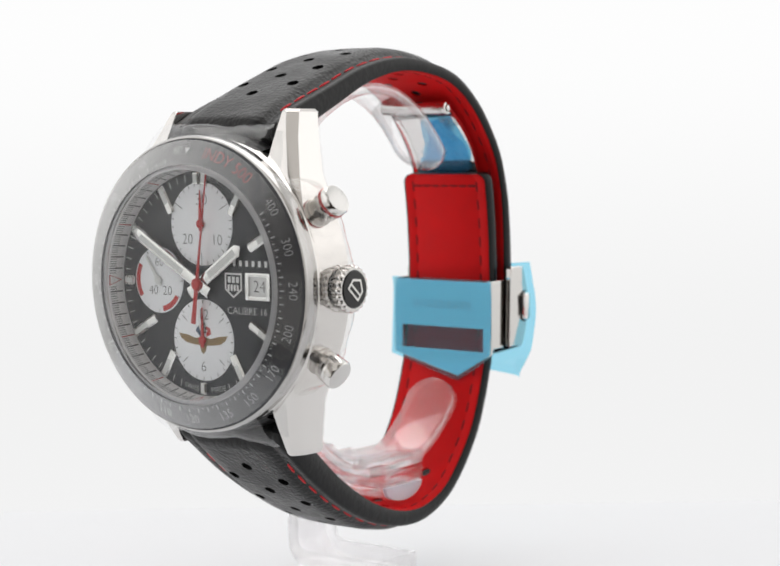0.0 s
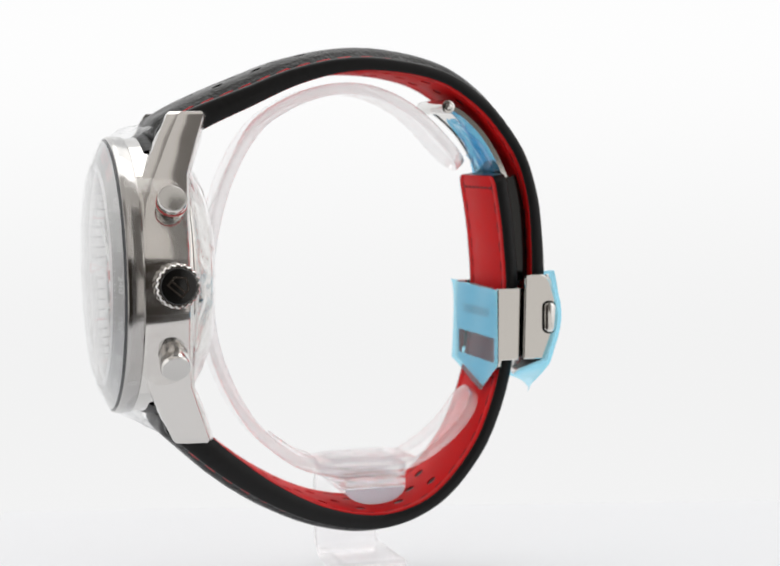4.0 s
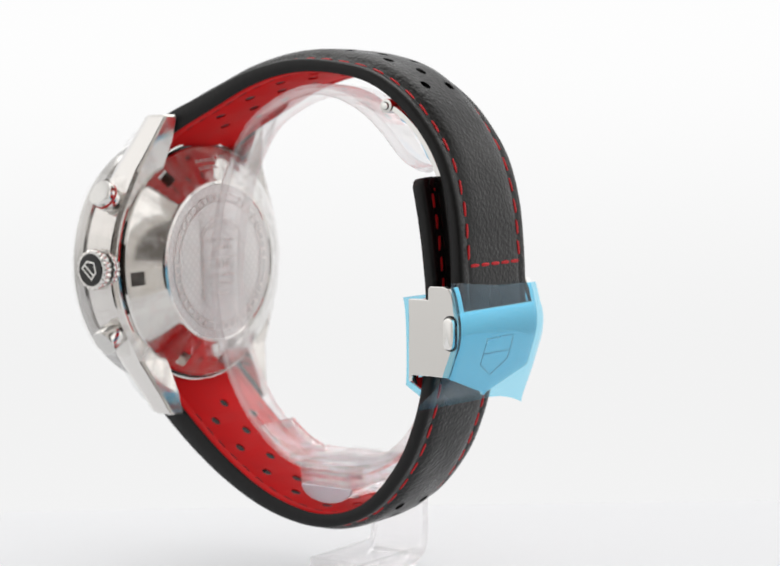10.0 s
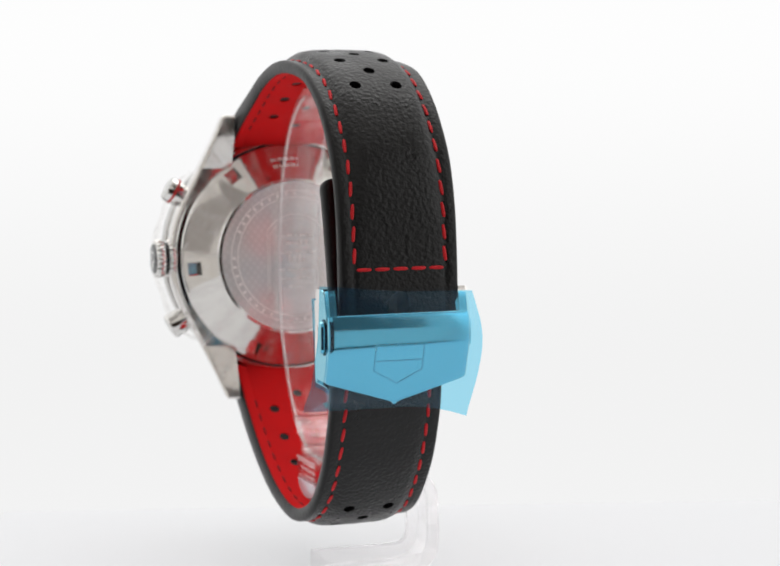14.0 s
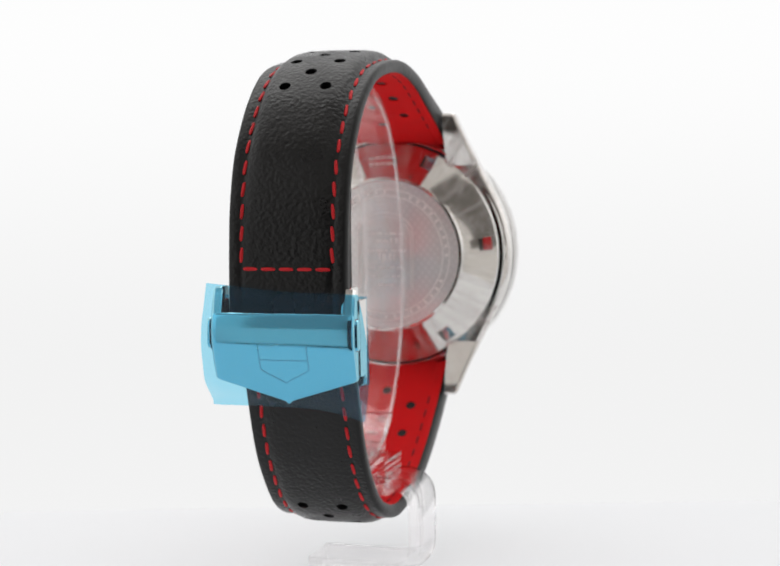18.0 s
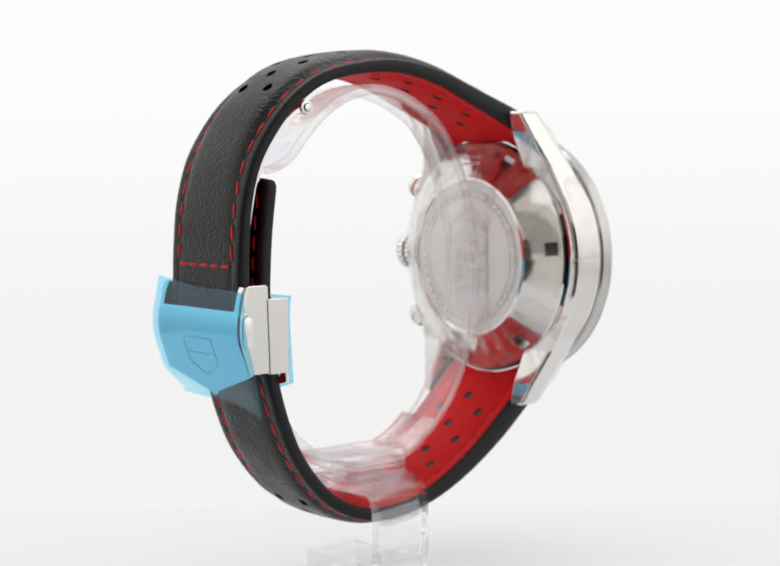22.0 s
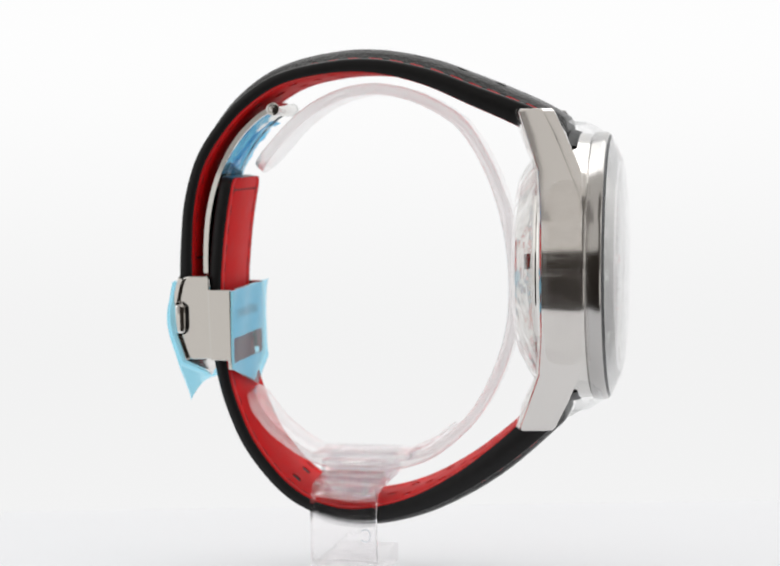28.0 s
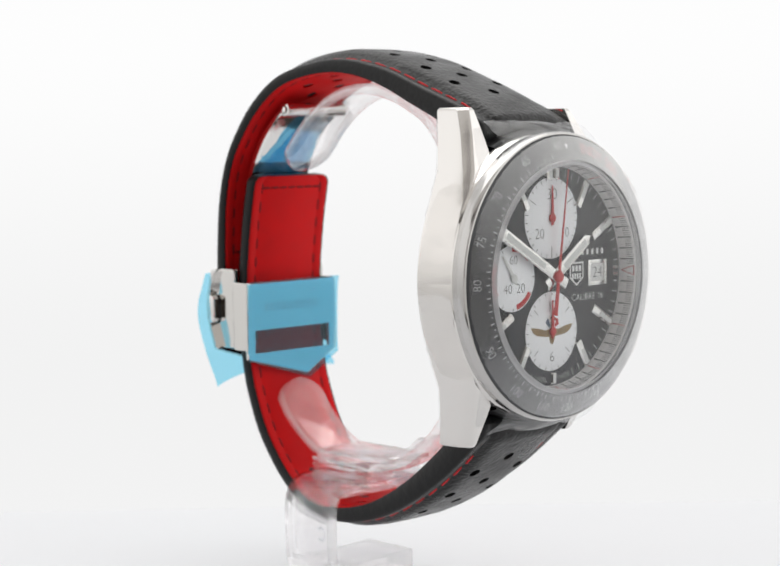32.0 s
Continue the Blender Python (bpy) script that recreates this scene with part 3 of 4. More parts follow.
def disc(cx, cz, r, y, n=48):
    return [(cx + r * math.cos(2 * math.pi * k / n), y, cz + r * math.sin(2 * math.pi * k / n)) for k in range(n)], [tuple(range(n))]


def arc_band(cx, cz, r0, r1, a0, a1, y, n=14):
    v = []
    for k in range(n + 1):
        a = radians(a0 + (a1 - a0) * k / n)
        v += [(cx + r * math.sin(a), y, cz + r * math.cos(a)) for r in (r0, r1)]
    return v, [(2 * k, 2 * k + 1, 2 * k + 3, 2 * k + 2) for k in range(n)]


DY = -37.1
# minute marks on the dial
part("minute_track", join(*[ray_mark(a * 6, 14.2, 15.2, 0.05, 0.05, DY - 0.03) for a in range(60) if a % 5 and a not in (28, 29, 31, 32)]), WHITE_PRINT, dial, "thin white minute marks")
# sloped ring: dark fine marks, red marks and open triangles
SLOPE = lambda w: (15.55 + 0.55 * w - 0.03, -37.12 - 2.58 * w)


def wall_mark(a, w0, w1, half):
    """A mark on the steep ring between the shares w0 and w1 of its height."""
    (r0, y0), (r1, y1) = SLOPE(w0), SLOPE(w1)
    return ray_mark(a, r0, r1, half, half, y0, y1)


fine, red = [], []
for k in range(300):
    a = k * 1.2
    if k % 25 == 0 and k % 75:
        red.append(wall_mark(a, 0.12, 0.9, 0.075))
    elif k % 5 == 0:
        if k % 75:
            fine.append(wall_mark(a, 0.12, 0.9, 0.085))
    elif not (k % 75 < 3 or k % 75 > 72):
        fine.append(wall_mark(a, 0.5, 0.9, 0.045))
for a in (0, 90, 180, 270):
    red.append(wall_mark(a, 0.86, 0.93, 0.75))
    for g in (1, -1):
        q = [(0.12, 0.0), (0.22, 0.0), (0.93, 2.5 * g), (0.93, 2.8 * g)]
        red.append(([(SLOPE(w)[0] * math.sin(radians(a + d)), SLOPE(w)[1], CZ + SLOPE(w)[0] * math.cos(radians(a + d))) for w, d in q], [(0, 1, 2, 3)]))
part("seconds_marks", join(*fine), BLACK_PRINT, chapter, "fine black seconds marks")
part("red_marks", join(*red), RED_PRINT, chapter, "red five-second marks and triangles")

# sub-dials
SUB = {"minutes": (-0.1, CZ + 8.24, 5.75), "hours": (-0.1, CZ - 7.8, 5.65), "seconds": (-8.4, CZ + 0.2, 4.65)}


def subdial(key, label, numbers, ticks, long_ticks):
    cx, cz, r = SUB[key]
    plate = part("sub_dial", lathe([(r, DY + 0.02), (r, DY - 0.06), (r - 0.1, DY - 0.10), (0.02, DY - 0.10)], 64, cx, cz), SILVER_DIAL, dial, label, sharp=30)
    y = DY - 0.13
    marks = [ray_mark(a, r - 0.55, r - 0.08, 0.045, 0.045, y, None, cx, cz) for a in ticks] + [ray_mark(a, r - 1.75, r - 0.6, 0.045, 0.045, y, None, cx, cz) for a in long_ticks]
    for text, x, z, size in numbers:
        marks.append(flat(*letters(text, size), cx + x, cz + z, y))
    part("sub_dial_print", join(*marks), BLACK_PRINT, plate, "fine black print")
    return plate


thirty = subdial("minutes", "silver thirty-minute sub-dial", [("30", 0.1, 3.3, 2.3), ("20", -2.6, -2.2, 2.1), ("10", 2.9, -2.2, 2.1)], [k * 12 for k in range(30)], (60, 300, 180))
twelve = subdial("hours", "silver twelve-hour sub-dial with gold winged emblem", [("12", 0.1, 3.5, 2.1), ("6", 0.0, -3.7, 2.2)], [k * 15 for k in range(24)], (50, 130, 230, 310))
small = subdial("seconds", "silver small-seconds sub-dial with red arcs", [("60", 0.1, 2.5, 1.8), ("40", -1.1, -1.5, 1.9), ("20", 1.6, -1.5, 1.9)], [k * 30 for k in range(12)], ())
cx, cz, r = SUB["seconds"]
part("red_arcs", join(*[arc_band(cx, cz, r - 0.95, r - 0.2, a, b, DY - 0.135) for a, b in ((-3, 52), (122, 170), (236, 301))]), RED_PRINT, small, "red arcs")
# the emblem: plain coloured shapes
cx, cz, r = SUB["hours"]
wing = [(0.25, 0.55), (1.3, 0.35), (2.6, 0.75), (4.1, 0.95), (3.7, 0.2), (2.9, -0.35), (1.5, -0.6), (0.6, -0.65), (0.35, -1.55), (0.0, -1.9)]
wing = [(x * 1.12, z * 0.95) for x, z in wing]
outline = wing + [(-x, z) for x, z in reversed(wing[:-1])]
part("emblem", ([(cx + x, DY - 0.14, cz - 0.1 + z) for x, z in outline], [tuple(range(len(outline)))]), GOLD_PRINT, twelve, "gold winged emblem")
for mat, tone, pts in ((BLUE_PRINT, "dark blue flag", [(-1.4, 1.3), (-0.9, 2.0), (-0.3, 0.9), (-0.5, 0.4)]), (BLACK_PRINT, "chequered flag", [(-0.5, 1.8), (0.3, 2.5), (0.8, 1.3), (0.0, 0.7)]), (RED_PRINT, "red flag", [(0.5, 2.0), (1.3, 1.7), (1.5, 0.9), (0.6, 0.5)]), (WHITE_PRINT, "pale flag", [(-0.85, 2.0), (-0.5, 2.2), (-0.1, 1.2), (-0.3, 0.9)])):
    part("flag", ([(cx + x, DY - 0.145, cz + z) for x, z in pts], [(0, 1, 2, 3)]), mat, twelve, tone)

feathers = []
for sx in (1, -1):
    for k in range(4):
        x0, z0 = 0.9 + 0.62 * k, 0.25 + 0.10 * k
        feathers.append(([(cx + sx * x, DY - 0.15, cz - 0.1 + z) for x, z in ((x0, z0), (x0 + 0.07, z0), (x0 - 0.28, z0 - 0.72), (x0 - 0.35, z0 - 0.72))], [(0, 1, 2, 3)]))
part("feathers", join(*feathers), BLACK_PRINT, twelve, "dark feather lines of the emblem")
squares = []
for i in range(3):
    for j in range(3):
        if (i + j) % 2 == 0:
            x, z = -0.42 + 0.27 * i + 0.17 * j, 1.62 + 0.21 * i - 0.33 * j
            squares.append(([(cx + x + u, DY - 0.15, cz + z + v) for u, v in ((0, 0), (0.24, 0.19), (0.39, -0.11), (0.15, -0.30))], [(0, 1, 2, 3)]))
part("flag_squares", join(*squares), WHITE_PRINT, twelve, "white squares of the flag")

# applied hour markers


def marker(a, r0, r1, w, slot=True):
    body = []
    d, e = Vector((math.sin(radians(a)), 0, math.cos(radians(a)))), Vector((math.cos(radians(a)), 0, -math.sin(radians(a))))
    c = Vector((0, DY, CZ))
    secs = []
    for r, s in ((r0, 0.8), (r0 + 0.15, 1.0), (r1 - 0.12, 1.0), (r1, 0.85)):
        secs.append([tuple(c + d * r + e * (w * s * u) + Vector((0, -h, 0))) for u, h in ((-1, 0), (-1, 0.38), (-0.62, 0.55), (0.62, 0.55), (1, 0.38), (1, 0))])
    ob = part("hour_marker", loft(secs), SHINE, dial, "polished steel hour marker", sharp=20)
    if slot:
        part("lume", ray_mark(a, (r0 + r1) / 2 - 0.6, r1 - 0.2, w * 0.55, w * 0.55, DY - 0.57), LUME, ob, "white luminous strip")


for a in (30, 60, 120, 150, 210, 240, 300, 330):
    marker(a, 10.2 if a in (60, 120, 240, 300) else 11.1, 15.2, 0.66)
for da in (-2.9, 2.9):
    marker(da, 13.7, 15.3, 0.64)
marker(180, 13.7, 15.3, 0.58)
marker(270, 13.2, 14.8, 0.66)
for da in (-1.8, 1.8):
    marker(90 + da, 13.4, 14.7, 0.28, False)

# date window
part("date_disc", bar(8.3, 12.0, CZ - 1.55, CZ + 1.55, DY - 0.02), WHITE_PRINT, dial, "pale date disc")
part("date_number", flat(*letters("24", 2.3), 10.35, CZ - 0.05, DY - 0.06), BLACK_PRINT, dial, "black date number")
part("date_frame", join(bar(7.95, 8.55, CZ - 1.85, CZ + 1.85, DY, 0.3), bar(11.75, 12.35, CZ - 1.85, CZ + 1.85, DY, 0.3), bar(8.55, 11.75, CZ + 1.3, CZ + 1.85, DY, 0.3), bar(8.55, 11.75, CZ - 1.85, CZ - 1.3, DY, 0.3)), SHINE, dial, "polished date window frame", bevel=0.06)
# makers' marks as plain shapes, and readable lines
part("name_bars", join(*[bar(4.42 + k * 1.14, 4.9 + k * 1.14, CZ + 2.65, CZ + 3.45, DY - 0.01, 0.02) for k in range(7)]), WHITE_PRINT, dial, "row of pale printed bars")
shield = [(4.05, 1.7), (7.15, 1.7), (7.15, -0.6), (5.6, -1.75), (4.05, -0.6)]
inner = [(4.3, 1.45), (6.9, 1.45), (6.9, -0.47), (5.6, -1.43), (4.3, -0.47)]
part("shield_outline", ([(x, DY - 0.03, CZ + z) for x, z in shield + inner], [(k, (k + 1) % 5, 5 + (k + 1) % 5, 5 + k) for k in range(5)]), WHITE_PRINT, dial, "white printed shield outline")
part("shield_bars", join(*[bar(4.6 + k * 0.75, 5.1 + k * 0.75, CZ + 0.35, CZ + 1.2, DY - 0.01, 0.02) for k in range(3)], *[bar(4.55 + k * 0.55, 4.9 + k * 0.55, CZ - 0.75, CZ + 0.1, DY - 0.01, 0.02) for k in range(4)]), WHITE_PRINT, dial, "white printed bars")
part("calibre_line", flat(*letters("CALIBRE 16", 1.45), 8.05, CZ - 3.45, DY - 0.03), WHITE_PRINT, dial, "white printed line")
for text, a in (("SWISS", 190), ("MADE", 170)):
    w = radians(a)
    part("origin_line", flat(*letters(text, 1.05), 14.6 * math.sin(w), CZ + 14.7 * math.cos(w), DY - 0.03, a - 180), WHITE_PRINT, dial, "small white printed line")


# ---- hands ----
def hand(name, a, profile, y, h, mat, label, cx=0.0, cz=CZ, parent=None):
    """A flat hand: (distance, half width) pairs along its length, with a raised middle."""
    d, e = Vector((math.sin(radians(a)), 0, math.cos(radians(a)))), Vector((math.cos(radians(a)), 0, -math.sin(radians(a))))
    c = Vector((cx, y, cz))
    secs = [[tuple(c + d * r + e * (w * u) + Vector((0, -k, 0))) for u, k in ((-1, 0), (-0.9, h * 0.6), (-0.3, h), (0.3, h), (0.9, h * 0.6), (1, 0))] for r, w in profile]
    return part(name, loft(secs), mat, parent or dial, label, sharp=20)


hour = hand("hour_hand", 55, [(-2.3, 0.85), (0.5, 0.85), (8.5, 0.92), (9.3, 0.12)], DY - 0.75, 0.22, SHINE, "polished steel hour hand")
part("lume", ray_mark(55, 2.2, 8.1, 0.46, 0.46, DY - 0.98), LUME, hour, "white luminous strip")
minute = hand("minute_hand", 300, [(-2.3, 0.8), (0.5, 0.8), (13.5, 0.86), (14.3, 0.12)], DY - 1.05, 0.22, SHINE, "polished steel minute hand")
part("lume", ray_mark(300, 3.2, 12.6, 0.42, 0.42, DY - 1.28), LUME, minute, "white luminous strip")
sweep = hand("chronograph_hand", 8, [(-5.5, 0.45), (-2.0, 0.34), (0, 0.32), (4, 0.2), (15.2, 0.1)], DY - 1.35, 0.12, RED_PRINT, "thin red chronograph hand")
part("hub", turned((0, DY - 1.2, CZ), (0, DY - 1.75, CZ), [(0.85, 0), (0.85, 0.6), (0.6, 1)], 24), RED_PRINT, sweep, "red hub")
for key, a, mat, prof, label in (("minutes", 0, RED_PRINT, [(-1.0, 0.25), (0, 0.34), (4.6, 0.1)], "red minute counter hand"), ("hours", 0, RED_PRINT, [(-1.0, 0.25), (0, 0.34), (4.5, 0.1)], "red hour counter hand"), ("seconds", 325, LUME, [(-0.9, 0.24), (0, 0.34), (3.9, 0.16)], "white small seconds hand")):
    cx, cz, r = SUB[key]
    h = hand("counter_hand", a, prof, DY - 0.28, 0.12, mat, label, cx, cz)
    part("hub", turned((cx, DY - 0.2, cz), (cx, DY - 0.55, cz), [(0.62, 0), (0.62, 0.7), (0.45, 1)], 24), mat, h)

# ---- tachymeter ring ----
CONE = lambda r: -39.12 - (19.9 - r) * 1.43 / 3.35 - 0.03


def on_ring(pts, faces, a, r, inward=False):
    """Bends writing round the bezel ring."""
    out = []
    for x, z in pts:
        rr = r - z if inward else r + z
        w = radians(a) + (-x if inward else x) / r
        out.append((rr * math.sin(w), CONE(rr), CZ + rr * math.cos(w)))
    return out, faces


for n in (400, 300, 240, 200, 170, 150, 135, 120, 110, 100, 90, 80, 75, 70, 65):
    a = 21600 / n
    part("number", on_ring(*letters(str(n), 1.68), a, 18.45, 100 < a < 262), GREY_PRINT, insert, "pale grey number")
part("number", on_ring(*letters("60", 1.6), 354.5, 18.4), GREY_PRINT, insert, "pale grey number")
part("red_writing", on_ring(*letters("INDY 500", 2.2), 24, 18.2), RED_ENGRAVING, insert, "red writing")
marks = [ray_mark(0, 17.9, 18.6, 0.0, 0.45, CONE(17.9), CONE(18.6)), ray_mark(0, 18.6, 18.65, 0.45, 0.4, CONE(18.6), CONE(18.65))]
for k in range(36, 240):
    if k * 1.5 % 6 in (0.0, 3.0) and k * 1.5 < 350:
        marks.append(ray_mark(k * 1.5, 16.8, 17.1 if k % 4 else 17.4, 0.07, 0.07, CONE(16.8), CONE(17.2)))
part("scale_marks", join(*marks), GREY_PRINT, insert, "pale grey scale marks")

# ---- case back ----
back = part("case_back", lathe([(18.9, -30.3), (18.9, -29.5), (18.7, -29.2), (18.3, -29.0), (13.6, -26.3), (13.2, -25.95), (12.7, -25.85), (12.5, -26.05), (12.5, -27.7), (0.02, -27.8), (0.02, -30.0), (18.0, -30.3)], 128, closed=True), STEEL, watch, "polished cone-shaped steel case back", sharp=25)
notches = []
for k in range(6):
    a = radians(-6 + 60 * k)
    m = Matrix.Translation((0, 0, CZ)) @ Matrix.Rotation(-a, 4, "Y")
    notches.append(moved(box(15.9, 17.95, -29.4, -26.0, -1.1, 1.1), m))
cut(back, join(*notches))
back.data.set_sharp_from_angle(angle=radians(25))
movement = part("movement", lathe([(12.4, -27.4), (0.02, -27.45)], 64), MOVEMENT, back, "grey movement plate seen through the window")
rotor = [(11.6 * math.cos(radians(a)), 11.6 * math.sin(radians(a))) for a in range(0, 181, 10)] + [(8.6 * math.cos(radians(a)), 8.6 * math.sin(radians(a))) for a in range(180, -1, -10)]
part("rotor", prism([(x, CZ + z) for x, z in rotor], -27.2, -26.7), BRUSHED, back, "brushed winding rotor rim", bevel=0.05)
part("rotor_arm", prism([(-2.2, CZ + 9), (2.2, CZ + 9), (3.4, CZ), (2.4, CZ - 2.6), (-2.4, CZ - 2.6), (-3.4, CZ)], -27.1, -26.75), BRUSHED, back, "brushed winding rotor arm", bevel=0.05)
part("window", lathe([(12.6, -25.97), (11.4, -25.87), (11.2, -25.8), (0.02, -25.7)], 96), WINDOW, back, "round case back window under cloudy film").visible_shadow = False
WY = -25.62
lines = [arc_band(0, CZ, 9.95, 10.12, 12, 372, WY, 72), arc_band(0, CZ, 11.1, 11.25, 0, 360, WY, 72)]
rng = random.Random(5)
for k, (w, h) in enumerate(((3.3, 0.45), (2.2, 0.9), (3.6, 0.4), (1.6, 1.3), (3.0, 0.45), (2.6, 0.4), (1.4, 0.4))):
    z, x = CZ + 3.4 - 1.45 * k, -w
    while x < w - 0.3:
        d = rng.uniform(0.3, 1.3)
        lines.append(bar(x, min(w, x + d), z, z + h * rng.uniform(0.6, 1.0), WY, 0.005))
        x += d + rng.uniform(0.15, 0.5)
lines += [arc_band(0, CZ + 1.5, 5.6, 5.75, -60, 60, WY), arc_band(0, CZ + 1.5, 4.9, 5.0, -60, 60, WY)]
lines += [bar(x, x + 0.14, CZ - 6.0, CZ + 4.2, WY, 0.005) for x in (-4.9, -4.5, 4.4, 4.8)]
for k in range(44):
    if k % 11 < 9:
        a = radians(k * 360 / 44)
        lines.append(ray_mark(k * 360 / 44, 10.35, 10.95, 0.2, 0.2, WY))
part("window_print", join(*lines), WINDOW_PRINT, back, "faint unreadable print round and across the window")
part("bridge", join(prism([(-7, CZ - 3.5), (7, CZ - 3.5), (5.5, CZ - 8.5), (-5.5, CZ - 8.5)], -27.2, -26.85), prism([(-9, CZ + 5), (-4, CZ + 6.5), (-4, CZ - 2), (-9.5, CZ - 2)], -27.2, -26.9), prism([(9, CZ + 5), (4, CZ + 6.5), (4, CZ - 2), (9.5, CZ - 2)], -27.2, -26.9)), MOVEMENT, back, "grey movement bridges", bevel=0.05)

cone = lambda r: -29.0 + (18.3 - r) * 2.7 / 4.7 + 0.04
marks = []
for k in range(9):
    for r, h in ((15.2, 0.5), (16.3, 0.5)):
        marks.append(ray_mark(-4 + 1.9 * k + 0.3 * (k % 2), r, r + h, 0.16, 0.16, cone(r), cone(r + h)))
part("cone_engraving", join(*marks), WINDOW_PRINT, back, "two rows of small engraved marks")
part("back_groove", lathe([(18.85, -30.25), (18.85, -29.98), (19.3, -29.98), (19.3, -30.25)], 128, closed=True), BLACK_GLOSS, back, "dark groove round the case back", sharp=25)
part("back_rim", lathe([(19.3, -30.25), (19.3, -29.85), (19.4, -29.76), (19.6, -29.8), (19.75, -30.0), (19.75, -30.25)], 128, closed=True), SHINE, back, "thin polished rim round the case back", sharp=40)


def lug(sx, sz):
    """One quarter of the case's flank, running out into a lug."""
    secs = []
    tip = [(23.8, 10.05, 11.5, -31.2, -26.5), (23.4, 10.0, 11.8, -31.6, -26.3), (20.0, 10.0, 13.15, -33.3, -27.6), (15.0, 10.0, 15.5, -35.6, -29.3)]
    flank = [(z, 10.0 if z > 9 else 13.0, math.sqrt(20.7 ** 2 - z * z), -36.62, yb) for z, yb in ((11.0, -29.7), (9.0, -29.9), (7.0, -30.0), (5.0, -30.05), (3.0, -30.1), (1.5, -30.1), (0.0, -30.1))]
    for z, xi, xo, yf, yb in tip + flank:
        side = lambda y: xo + 0.3 - 0.10 * (-27.0 - y)      # the outer face leans in towards the dial
        drop = float(np.interp(z, (0, 9, 15), (0.35, 0.5, 1.5)))
        ch = min(float(np.interp(z, (0, 9, 15), (0.2, 0.35, 0.8))), (side(yf + drop) - xi) * 0.5)
        rise = float(np.interp(z, (14, 20), (0.0, 0.28)))      # the lug's back slopes outwards
        back_ch = float(np.interp(z, (9, 15, 20), (0.9, 0.8, 0.5)))
        secs.append([(sx * x, y, CZ + sz * z) for x, y in ((xi, yb + rise * (xo - xi)), (xi, yf), (side(yf + drop) - ch, yf), (side(yf + drop), yf + drop), (side(yb - 0.6 * back_ch), yb - 0.6 * back_ch), (side(yb) - back_ch, yb))])
    ob = part("lug", loft(secs), LUG_STEEL, watch, "faceted polished steel lug and flank", sharp=14, bevel=0.04)
    rim = [[(s[0][0], s[0][1] + 0.2, s[0][2]), (s[5][0], s[5][1] + 0.2, s[5][2]), (s[4][0] + 0.1 * sx, s[4][1] + 0.15, s[4][2])] for s in secs[:6]]
    part("lug_film", ([p for row in rim for p in row], [(3 * i + k, 3 * i + k + 1, 3 * i + k + 4, 3 * i + k + 3) for i in range(len(rim) - 1) for k in (0, 1)]), LUG_FILM, ob, "creased clear film on the lug's back", sharp=80)
    return ob


for sx in (1, -1):
    for sz in (1, -1):
        lug(sx, sz)
for y, z in ((-30.2, 20.2), (-30.6, -22.4)):
    part("strap_bar", rod((-10.2, y, z), (10.2, y, z), 0.75), STEEL, watch, "steel strap bar")

# ---- crown and pushers ----
FLUTES = dict(n=180, wave=0.14, teeth=20)
crown = part("crown", join(turned((18.6, -32.5, -1.3), (19.5, -32.5, -1.3), [(2.3, 0), (2.3, 1)], 48), turned((19.4, -32.5, -1.3), (20.75, -32.5, -1.3), [(2.7, 0), (3.0, 0.12), (3.08, 0.3), (3.08, 0.75), (2.95, 0.95), (2.7, 1.0)], **FLUTES), turned((21.3, -32.5, -1.3), (22.85, -32.5, -1.3), [(2.7, 0), (2.95, 0.06), (3.08, 0.25), (3.08, 0.72), (2.98, 0.9), (2.8, 1.0)], **FLUTES)), STEEL, watch, "fluted polished steel crown", sharp=30)
part("gasket", turned((20.6, -32.5, -1.3), (21.45, -32.5, -1.3), [(2.72, 0), (2.72, 1)], 48), BLACK_GLOSS, crown, "black rubber ring")
part("crown_cap", turned((22.5, -32.5, -1.3), (23.1, -32.5, -1.3), [(2.58, 0), (2.56, 0.6), (2.4, 0.85), (0.1, 1.0)], 48), BLACK_GLOSS, crown, "black crown cap")
sh = [(-1.4, 1.0), (1.4, 1.0), (1.4, -0.65), (0, -1.65), (-1.4, -0.65)]
sh_in = [(-1.12, 0.74), (1.12, 0.74), (1.12, -0.5), (0, -1.32), (-1.12, -0.5)]
tilt = Matrix.Rotation(radians(138.6), 3, "X")
ring = [tilt @ Vector((23.15, x, z)) for x, z in sh + sh_in]
part("crown_mark", ([(p.x, -32.5 + p.y, -1.3 + p.z) for p in ring], [(j, (j + 1) % 5, 5 + (j + 1) % 5, 5 + j) for j in range(5)]), SHINE, crown, "raised steel shield outline")
q = [tilt @ Vector((23.15, u, w)) for u, w in ((-1.12, 0.22), (1.12, 0.22), (1.12, -0.04), (-1.12, -0.04))]
part("crown_mark", ([(p.x, -32.5 + p.y, -1.3 + p.z) for p in q], [(0, 1, 2, 3)]), SHINE, crown, "raised steel bar")
